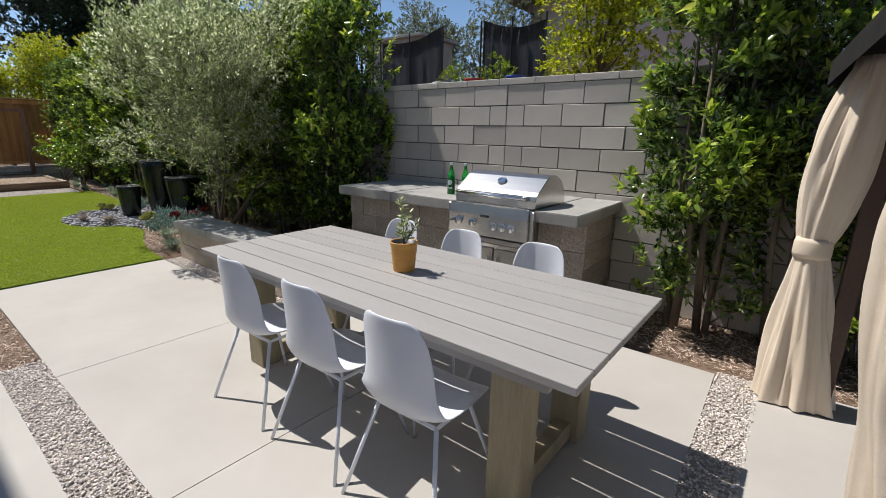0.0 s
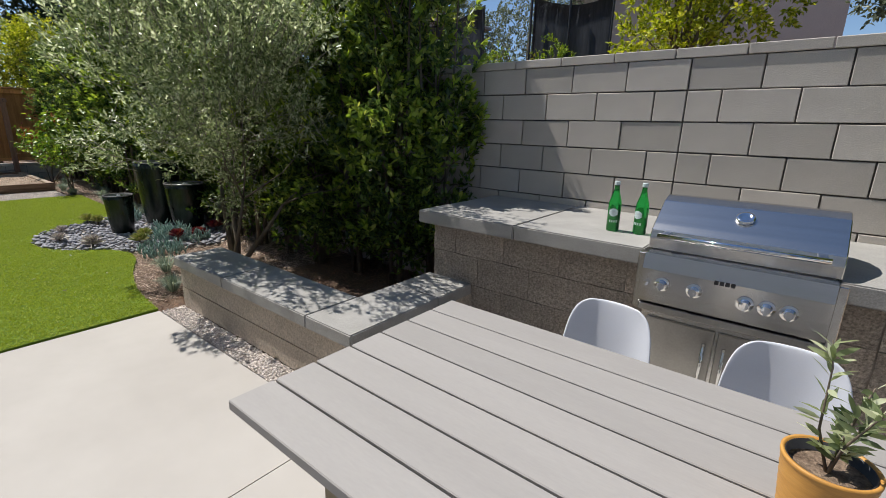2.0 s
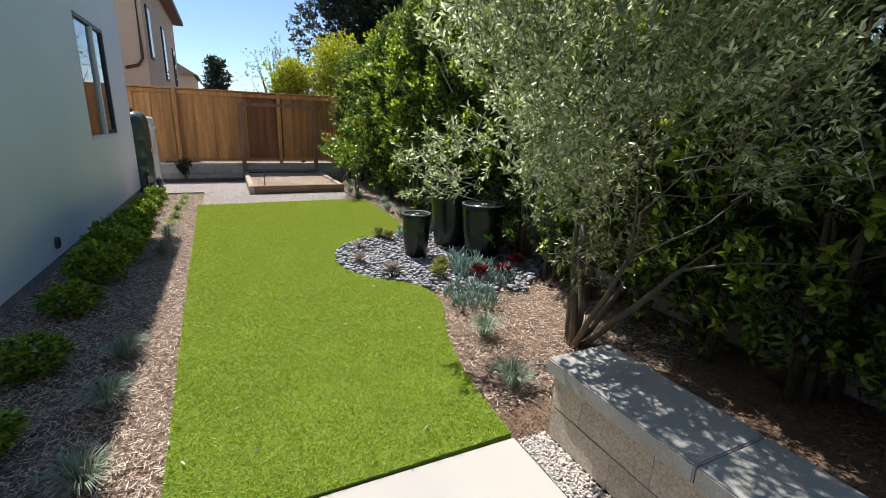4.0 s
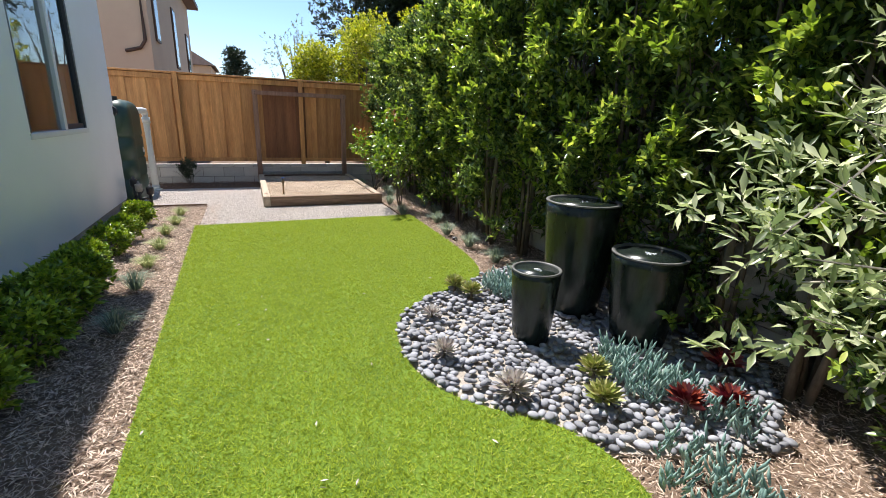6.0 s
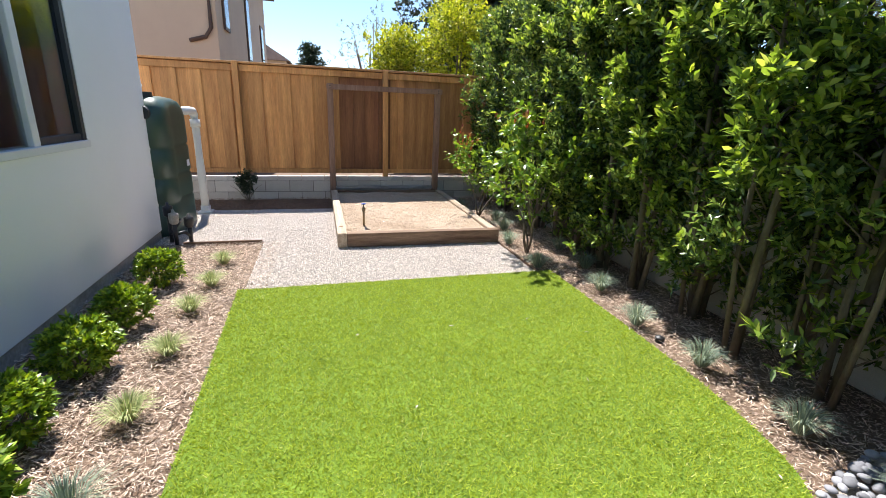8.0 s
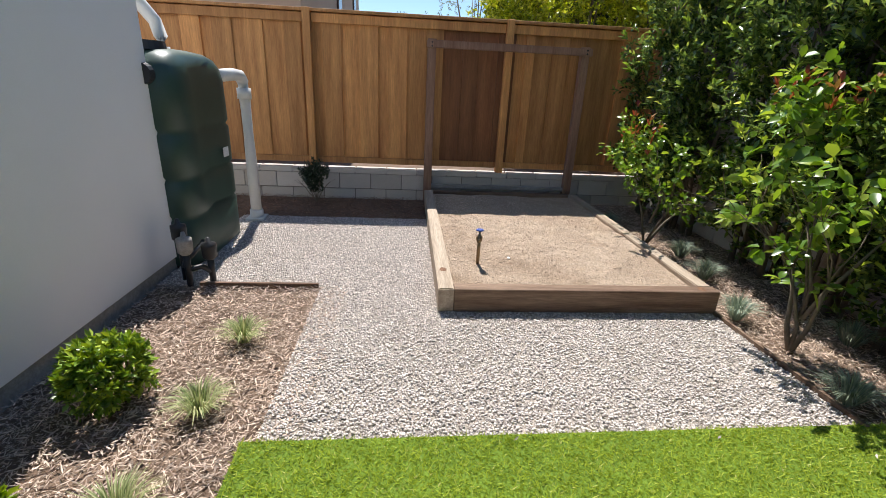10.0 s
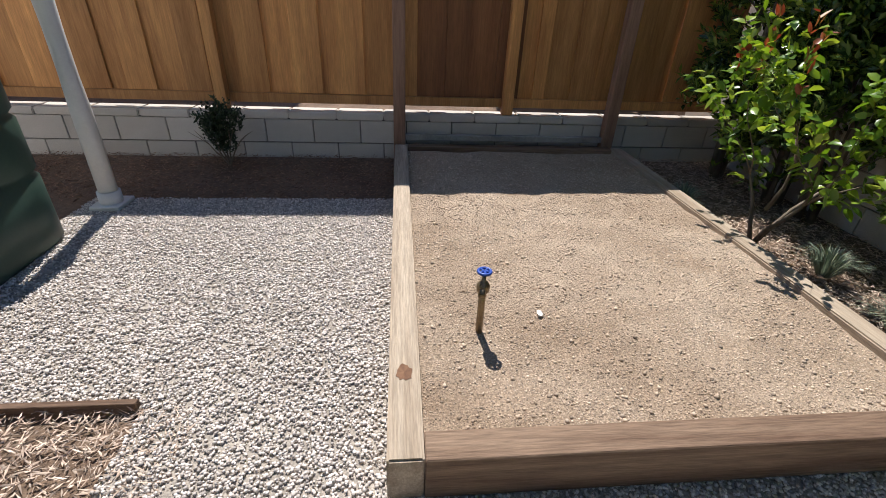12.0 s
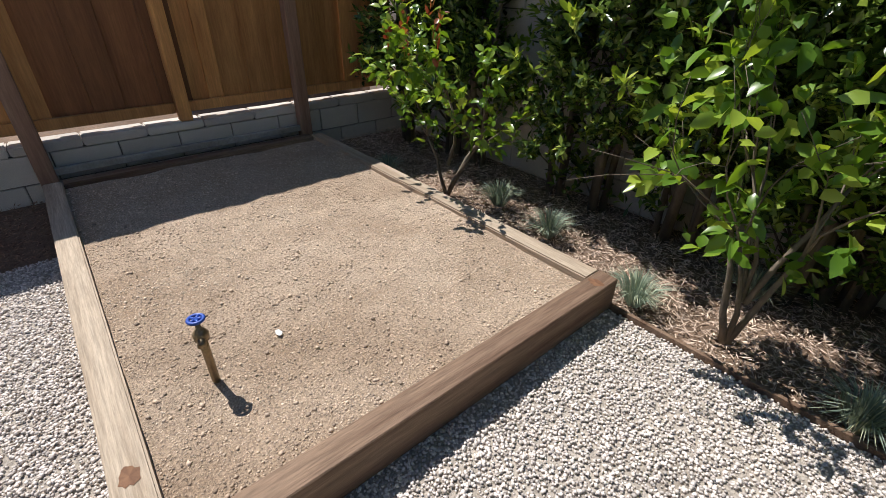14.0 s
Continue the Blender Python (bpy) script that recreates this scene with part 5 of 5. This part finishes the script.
def tree(name, at, label, mat, seed, trunk, crown, size, n, per, leaf, width, flat=1.0):
    """A trunk with limbs and a crown of leaf sprays in lumps, with gaps."""
    rng = np.random.default_rng(seed)
    ob = thing(name, at, label, "tree")
    bm = bmesh.new()
    tube(bm, [(0, 0, -0.1), (0.05, 0.02, trunk * 0.5), (0.0, 0.0, trunk), (0, 0, crown * 0.85)], [size * 0.07, size * 0.06, size * 0.045, 0.02], 8)
    lumps = []
    for k in range(16):
        d = unit(rng.normal(size=(1, 3)) + np.array([[0, 0, 0.2]]))[0]
        c = np.array([0, 0, (trunk + crown) / 2]) + d * np.array([size * 0.62, size * 0.62, (crown - trunk) * 0.36 * flat])
        lumps.append((c, size * rng.uniform(0.3, 0.5)))
        rod(bm, (0, 0, trunk * 0.9), tuple(c), size * 0.025, 0.01, 6)
    part("trunk", bm, BARK, ob, smooth=True)
    pick = rng.integers(0, len(lumps), n)
    d = unit(rng.normal(size=(n, 3)))
    c = np.array([lumps[i][0] for i in pick])
    r = np.array([lumps[i][1] for i in pick])[:, None]
    p = c + d * r * rng.random((n, 1)) ** 0.4
    v, f = twig_leaves(rng, p, d + np.array([0, 0, 0.3]), per, leaf * 1.8, leaf, width, 1.2)
    raw_mesh("crown", v, f, mat, ob)
    return ob


for k, (x, y, s, h) in enumerate(((-21.5, 3.25, 1.25, 3.7), (-22.0, 4.7, 1.6, 4.6), (-21.5, 6.2, 1.7, 5.0), (-20.5, 7.8, 1.9, 5.2))):
    tree("garden_tree", (x, y, 0), "bright yellow-green garden tree behind the fence", YELLOWLEAF, 70 + k, 0.8, h, s, 1700, 10, 0.085, 0.045)
for k, (x, y, s, h) in enumerate(((-27, 6.6, 2.6, 9.5), (-25, 10.5, 3.6, 11))):
    tree("dark_tree", (x, y, 0), "tall dark evergreen tree in the distance", DARKLEAF, 80 + k, 1.5, h, s, 5500, 10, 0.16, 0.07)
tree("bare_tree", (-26.5, 2.9, 0), "sparse grey-twigged tree beyond the fence", FARLEAF, 84, 1.2, 5.2, 1.5, 330, 7, 0.08, 0.03)
tree("conifer", (-62, 0.3, 0), "slender dark conifer in the distance", DARKLEAF, 85, 1.0, 8.2, 1.1, 500, 8, 0.35, 0.15)

# terrace behind the block wall
tagged(link("terrace", box(-40, 30, 4.42, 60, -0.029, 1.75), EARTH), "raised ground of the yard above the block wall", "ground", kind="structure")
tree("terrace_tree", (-3.9, 10.3, 1.7), "rounded citrus tree above the block wall", YELLOWLEAF, 91, 0.9, 3.4, 1.55, 1300, 10, 0.10, 0.05)
tree("terrace_tree", (-0.6, 9.2, 1.7), "leafy dark tree above the block wall", FARLEAF, 92, 0.9, 3.6, 1.5, 1000, 10, 0.09, 0.04)
for k, (x, y, s, h) in enumerate(((-14.5, 16.5, 2.4, 5.0), (-11.0, 17.5, 2.6, 5.6), (-19.5, 15, 2.4, 4.8), (-24, 13, 2.6, 5.2))):
    tree("hill_tree", (x, y, 1.7), "grey-green tree on the slope above the wall", FARLEAF, 93 + k, 0.8, h, s, 1500, 10, 0.13, 0.05)
for k, (x0, x1, tilt) in enumerate(((-11.2, -8.7, 0.12), (-7.35, -5.45, -0.1))):
    sc = thing("shade_screen", ((x0 + x1) / 2, 11.0, 1.7), "dark grey shade cloth screen on thin posts", "screen")
    half = (x1 - x0) / 2
    bm = bmesh.new()
    rows = []
    for i in range(25):
        u = -half + 2 * half * i / 24
        sag = 0.18 * math.cos(math.pi * u / (2 * half)) - tilt * u / half
        rows.append([bm.verts.new((u, 0.05 * math.sin(5 * u) * (1 - 0.5 * j / 5) + 0.02, 0.1 + (2.55 - sag) * j / 5)) for j in range(6)])
    for a, b in zip(rows, rows[1:]):
        for j in range(5):
            bm.faces.new((a[j], b[j], b[j + 1], a[j + 1]))
    bmesh.ops.solidify(bm, geom=bm.faces[:], thickness=0.006)
    part("cloth", bm, SCREENCLOTH, sc, smooth=True)
    for u in (-half, 0.0, half):
        bm = bmesh.new()
        rod(bm, (u, -0.06, 0), (u, -0.06, 2.7), 0.025, sides=8)
        part("post", bm, BLACK, sc)
shed = thing("shed", (-12.8, 13.4, 1.7), "pale garden shed with a low roof", "shed")
part("wall", box(-1.5, 1.4, -0.3, 1.6, 0, 3.1), SHED, shed)
part("roof", box(-1.7, 1.6, -0.5, 1.8, 3.1, 3.2, 0.01), FOOTING, shed)
bm = bmesh.new()
rod(bm, (-0.6, -0.35, 3.2), (-0.5, -0.35, 5.0), 0.02, sides=6)
part("mast", bm, PVC, shed)
uh = thing("upper_house", (-8.6, 18.5, 1.7), "pinkish stucco house with brown eave above", "house")
part("wall", box(-1.2, 7, -0.2, 6, 0, 5.0), material("pink_stucco", (0.50, 0.40, 0.34), (0.58, 0.47, 0.40), 0.9, 1, 120, 0.3, 0.003), uh)
part("eave", box(-2.0, 7.4, -0.9, 6.5, 5.0, 5.2, 0.01), BROWNTRIM, uh, "dark brown eave")
for x, y, z, mat, nm in ((-6.9, 10.0, 1.74, RED, "red"), (-5.7, 10.0, 1.74, BLUE, "blue"), (-8.2, 10.3, 1.74, PVC, "white")):
    bm = bmesh.new()
    lathe(bm, [(0.0, 0.0), (0.17, 0.0), (0.22, 1.05), (0.24, 1.07), (0.24, 1.1), (0.2, 1.1), (0.16, 0.9)], 20)
    barrel = tagged(link("barrel", bm, mat, smooth=True), nm + " plastic barrel on the raised yard", "barrel")
    barrel.location = (x, y, z)
for k, x in enumerate((-7.9, -6.6)):
    tree("terrace_bush", (x, 10.6, 1.7), "low leafy bush on the raised yard", BOXLEAF, 97 + k, 0.3, 1.7, 0.5, 160, 9, 0.08, 0.04)


# ---- small pieces of walls and grounds ----
def octahedra(rng, px, py, z, size, spread=0.45, lift=0.5):
    """Angular little stones: jittered octahedra lying at random."""
    n = len(px)
    s = size * (1 - spread + 2 * spread * rng.random((n, 1)))
    d = np.array([[1, 0, 0], [-1, 0, 0], [0, 1, 0], [0, -1, 0], [0, 0, 1], [0, 0, -1]], float)
    ax = unit(rng.normal(size=(n, 3)))
    bx = unit(np.cross(ax, rng.normal(size=(n, 3))))
    cx = np.cross(ax, bx)
    rot = np.stack([ax, bx, cx], 1)
    v = np.einsum("kj,njl->nkl", d, rot) * (0.7 + 0.6 * rng.random((n, 6, 1))) * s[:, None] * np.array([1, 1, 0.75])
    v += np.stack([px, py, z + s[:, 0] * lift], 1)[:, None]
    t = np.array([[0, 2, 4], [2, 1, 4], [1, 3, 4], [3, 0, 4], [2, 0, 5], [1, 2, 5], [3, 1, 5], [0, 3, 5]])
    f = (np.arange(n)[:, None, None] * 6 + t[None]).reshape(-1, 3)
    return v.reshape(-1, 3), f


rng = np.random.default_rng(100)
vs, fs, at = [], [], 0
for line, d in GRAVELS:
    px, py = scatter(rng, d * 2.0, line)
    v, f = octahedra(rng, px, py, np.full(len(px), -0.010) + 0.008 * rng.random(len(px)), 0.0064)
    vs.append(v); fs.append(f + at); at += len(v)
tagged(raw_mesh("gravel", np.concatenate(vs), np.concatenate(fs), GRAVEL, gravel_bed), "pale angular gravel stones", kind="stuff")

px, py = scatter(rng, 11000, rect(-17.08, -14.31, 1.21, 2.97))
hz = np.array([0.135 + 0.018 * noise.noise(((x + 14.15) * 1.6, (y - 2.1) * 1.6, 3)) + 0.012 * noise.noise(((x + 14.15) * 7, (y - 2.1) * 7, 1)) for x, y in zip(px, py)])
hz -= 0.03 * np.exp(-((px + 14.65) ** 2 + (py - 1.5) ** 2) / 0.05)
v, f = octahedra(rng, px + 14.15, py - 2.1, hz - 0.001, 0.0032 + 0.005 * rng.random((len(px), 1)) ** 14, 0.5, 0.25)
tagged(raw_mesh("loose_soil", v, f, CRUMB, planter), "loose crumbs of sandy soil", kind="stuff")

# bark chips over the beds
SEATHOLE, COUNTERHOLE = rect(-5.63, -3.47, 2.13, 2.53), rect(-3.9, -1.2, 3.1, 4.2)
beds = [(rect(-14.58, -5.68, -0.9, 0.45), 4200, (TURFLINE,)), (rect(-5.7, -3.72, -0.9, 0.48), 2200, ()), (rect(-13.1, -5.9, 2.0, 4.16), 2600, (TURFLINE, PEBBLELINE)), (rect(-5.9, -3.4, 2.0, 4.16), 2600, (TURFLINE, PEBBLELINE, SEATHOLE, COUNTERHOLE, rect(-5.66, -3.3, 1.9, 2.15), rect(-3.9, -3.3, 2.1, 3.3))),
        (rect(-17.38, -13.05, 3.09, 4.16), 3600, ()), (rect(-17.38, -16.38, -4, 1.09), 2400, ()), (rect(-1.2, 2.5, 3.3, 4.16), 2200, ()), (rect(-14.0, -13.05, -0.9, 0.27), 600, ())]
for red in (False, True):
    vs, fs, at = [], [], 0
    for line, d, holes in beds:
        # Red chips behind the seat wall; by the fence they paint in its shade.
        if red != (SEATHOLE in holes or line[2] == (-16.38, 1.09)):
            continue
        px, py = scatter(rng, d * 1.4, line, holes)
        n = len(px)
        a = rng.random(n) * 6.283
        way = np.stack([np.cos(a), np.sin(a), rng.normal(size=n) * 0.28], 1)
        le = 0.016 + 0.055 * rng.random(n) ** 2
        base = np.stack([px, py, -0.022 + 0.03 * rng.random(n)], 1) - way * le[:, None] * 0.5
        v, f = leaf_arrays(rng, base, way, le, 0.003 + 0.005 * rng.random(n), -0.18)
        vs.append(v); fs.append(f + at); at += len(v)
    tagged(raw_mesh("bark_mulch", np.concatenate(vs), np.concatenate(fs), REDCHIP if red else CHIP), "dark reddish-brown bark mulch, by the fence standing in for shade" if red else "brown and tan shredded bark mulch over the beds", "mulch", kind="stuff")

# turf blades
px, py = scatter(rng, 22000, TURFLINE)
n = len(px)
a = rng.random(n) * 6.283
b2 = rng.random(n) * 6.283
lean = np.stack([np.cos(b2) * 0.9, np.sin(b2) * 0.9], 1)
h = 0.006 + 0.010 * rng.random(n) + 0.007 * np.sin(px * 91 + 3 * np.sin(py * 57) + 2 * np.sin(py * 23)) * np.sin(py * 97 + 3 * np.sin(px * 63) + 2 * np.sin(px * 19))
side = np.stack([-np.sin(a), np.cos(a)], 1) * 0.0029
b = np.stack([px, py], 1)
tip = b + lean * h[:, None] * 1.7
v = np.empty((n, 3, 3))
v[:, 0, :2], v[:, 1, :2], v[:, 2, :2] = b - side, b + side, tip
v[:, :2, 2], v[:, 2, 2] = 0.012, 0.014 + h
tagged(raw_mesh("turf_blades", v.reshape(-1, 3), np.arange(n * 3).reshape(-1, 3), TURFBLADE, lawn), "short curled bright green turf blades", kind="stuff")

# river pebbles: a few shapes shared by all
shapes = []
for s in range(6):
    r = random.Random(s + 200)
    bm = bmesh.new()
    bmesh.ops.create_icosphere(bm, subdivisions=2, radius=0.5)
    sx, sy, sz = r.uniform(0.85, 1.15), r.uniform(0.6, 0.85), r.uniform(0.36, 0.52)
    for w in bm.verts:
        k = 1 + 0.10 * noise.noise(w.co * 1.6 + Vector((s * 7, 0, 0)))
        w.co = Vector((w.co.x * sx, w.co.y * sy, w.co.z * sz)) * k
    me = bpy.data.meshes.new("pebble")
    bm.to_mesh(me)
    bm.free()
    me.materials.append(PEBBLE)
    for p in me.polygons:
        p.use_smooth = True
    shapes.append(me)
pebble_bed = thing("pebble_bed", (-9.0, 2.8, 0), "bed of smooth grey river pebbles round the fountain", "pebbles", kind="structure")
r = random.Random(77)
spots, tries = [], 0
while len(spots) < 1900 and tries < 16000:
    tries += 1
    x, y, s = r.uniform(-10.4, -7.4), r.uniform(1.75, 3.95), r.uniform(0.05, 0.088)
    if not inside(np.array([x]), np.array([y]), PEBBLELINE)[0]:
        continue
    low = all((x - u) ** 2 + (y - w) ** 2 > (0.37 * (s + q)) ** 2 for u, w, q, _ in spots)
    if low:
        spots.append((x, y, s, 0.012))
    elif r.random() < 0.16:
        spots.append((x, y, s * 0.85, 0.032))
spots.sort(key=lambda p: (p[0] + 8.8) ** 2 + (p[1] - 1.9) ** 2)
rest_v, rest_f, at = [], [], 0
for i, (x, y, s, z) in enumerate(spots):
    m = pose(x + 9.0, y - 2.8, z, r.uniform(-14, 14), r.uniform(-14, 14), r.uniform(0, 360)) @ Matrix.Diagonal((s, s, s, 1))
    me = shapes[r.randrange(6)]
    if i < 300:
        ob = new("pebble", me)
        ob.parent = pebble_bed
        ob.matrix_local = m
    else:
        co = np.empty(len(me.vertices) * 3, np.float32)
        me.vertices.foreach_get("co", co)
        mm = np.array(m)
        rest_v.append(co.reshape(-1, 3) @ mm[:3, :3].T + mm[:3, 3])
        rest_f.append(np.array([p.vertices[:] for p in me.polygons]) + at)
        at += len(me.vertices)
FARPEBBLE = material("far_pebble", (0.19, 0.19, 0.215), (0.33, 0.33, 0.355), 0.7, 9, 60, 0.2, 0.002, vary=0.4, island=True, contrast=0.15)
tagged(raw_mesh("pebbles", np.concatenate(rest_v), np.concatenate(rest_f), FARPEBBLE, pebble_bed, smooth=True), "more grey river pebbles", kind="stuff")

# seat wall and counter blocks
tan_long, tan_half = rough_block(0.396, 0.03, 0.172, 1), rough_block(0.196, 0.03, 0.172, 2)
split_long, split_half = rough_block(0.394, 0.03, 0.204, 3, 0.004), rough_block(0.194, 0.03, 0.204, 4, 0.004)
for me, mat in ((tan_long, TANBLOCK), (tan_half, TANBLOCK), (split_long, SPLIT), (split_half, SPLIT)):
    me.materials.append(mat)


def course(parent, long, half, x0, x1, z, y, shift, turn=0, origin=(0, 0)):
    """One row of blocks along a face; turn sets the face's direction."""
    c, s = math.cos(radians(turn)), math.sin(radians(turn))
    x = x0
    first_half = shift
    while x < x1 - 0.05:
        w = 0.2 if (first_half or x1 - x < 0.35) else 0.4
        first_half = False
        m = half if w == 0.2 else long
        u = x + w / 2
        block_piece("block", m, parent, origin[0] + c * u - s * y, origin[1] + s * u + c * y, z, turn)
        x += w


for row in range(2):
    course(seat, tan_long, tan_half, -1.13, 1.03, 0.09 + 0.18 * row, -0.135, row == 1)
    course(seat, tan_long, tan_half, -0.15, 0.92, 0.09 + 0.18 * row, 0.0, row == 0, 90, (1.012, 0.0))
    course(seat, tan_long, tan_half, -0.15, 0.2, 0.09 + 0.18 * row, 0.0, row == 0, 90, (-1.115, 0.0))
for row in range(4):
    z = 0.105 + 0.21 * row
    lo = row == 3
    course(counter, split_long, split_half, -1.29, 0.2 if row < 3 else 0.2, z, 0.068, row % 2 == 1)
    if row < 3:
        course(counter, split_long, split_half, 0.21, 0.22 if row < 3 else 0.21, z, 0.068, False)
    course(counter, split_long, split_half, 0.97 if row == 3 else 0.97, 1.29, z, 0.068, row % 2 == 0)
    course(counter, split_long, split_half, 0.06, 0.96, z, 0.0, row % 2 == 0, 90, (1.272, 0.0))
    course(counter, split_long, split_half, 0.06, 0.96, z, 0.0, row % 2 == 0, 90, (-1.272, 0.0))
for k in range(2):
    block_piece("block", split_long, counter, 0.395 + 0.395 * k, 0.068, 0.735 - 0.145, 0)

# garden wall blocks
whole = bpy.data.meshes.new("block")
bm = box(-0.1955, 0.1955, -0.012, 0.012, -0.0955, 0.0955, 0.003)
bm.to_mesh(whole); bm.free()
whole.materials.append(BLOCK)
halfb = bpy.data.meshes.new("block")
bm = box(-0.0955, 0.0955, -0.012, 0.012, -0.0955, 0.0955, 0.003)
bm.to_mesh(halfb); bm.free()
halfb.materials.append(BLOCK)
capb = bpy.data.meshes.new("cap_block")
bm = box(-0.197, 0.197, -0.1, 0.1, -0.03, 0.03, 0.004)
bm.to_mesh(capb); bm.free()
capb.materials.append(BLOCK)
JOINT = -2.45
rb = random.Random(9)
far = bmesh.new()
for row in range(10):
    z = 1.88 - 0.2 * row
    xs = []
    if row % 2 == 0:
        xs = [(JOINT + 0.2 + 0.4 * k, whole) for k in range(-39, 23)]
    else:
        xs = [(JOINT + 0.1, halfb), (JOINT - 0.1, halfb)] + [(JOINT + 0.4 + 0.4 * k, whole) for k in range(22)] + [(JOINT - 0.4 - 0.4 * k, whole) for k in range(39)]
    for x, me in xs:
        if -4.9 < x < 0.9:
            block_piece("block", me, wall_north, x, 0.004 + rb.uniform(-0.0025, 0.0025), z + rb.uniform(-0.001, 0.001))
        else:
            hx = 0.1955 if me is whole else 0.0955
            box(x - hx, x + hx, -0.008, 0.014, z - 0.0955, z + 0.0955, bm=far)
part("far_blocks", far, BLOCK, wall_north)
for k in range(-37, 23):
    x = JOINT + 0.1 + 0.4 * k
    if -5 < x < 1:
        block_piece("cap_block", capb, wall_north, x, 0.085, 2.01)
part("cap_course", box(-17.6, JOINT - 0.1 - 0.4 * 6 + 0.0, -0.015, 0.185, 1.98, 2.04), BLOCK, wall_north)
part("cap_course", box(1.1, 7, -0.015, 0.185, 1.98, 2.04), BLOCK, wall_north)

# fence footing blocks
for row in range(2):
    for k in range(-10, 11):
        y = 0.4 * k + (0.2 if row else 0.0)
        if row == 1:
            ob = block_piece("block", whole, fence, 0.0, y, 0.205, 90)
        else:
            ob = block_piece("block", whole, fence, 0.0, y, 0.005, 90)
capf = bpy.data.meshes.new("cap_block")
bm = box(-0.197, 0.197, -0.1, 0.1, -0.03, 0.03, 0.008, 2)
bm.to_mesh(capf); bm.free()
capf.materials.append(BLOCK)
for k in range(-10, 11):
    block_piece("cap_block", capf, fence, -0.085, 0.4 * k, 0.335, 90)

# dry leaves fallen on the lawn
px, py = scatter(rng, 2.5, TURFLINE)
n = len(px)
a = rng.random(n) * 6.283
v, f = leaf_arrays(rng, np.stack([px, py, np.full(n, 0.032)], 1), np.stack([np.cos(a), np.sin(a), 0.1 * rng.normal(size=n)], 1), 0.04, 0.011)
tagged(raw_mesh("fallen_leaves", v, f, PALE, lawn), "small dry fallen leaves", kind="stuff")
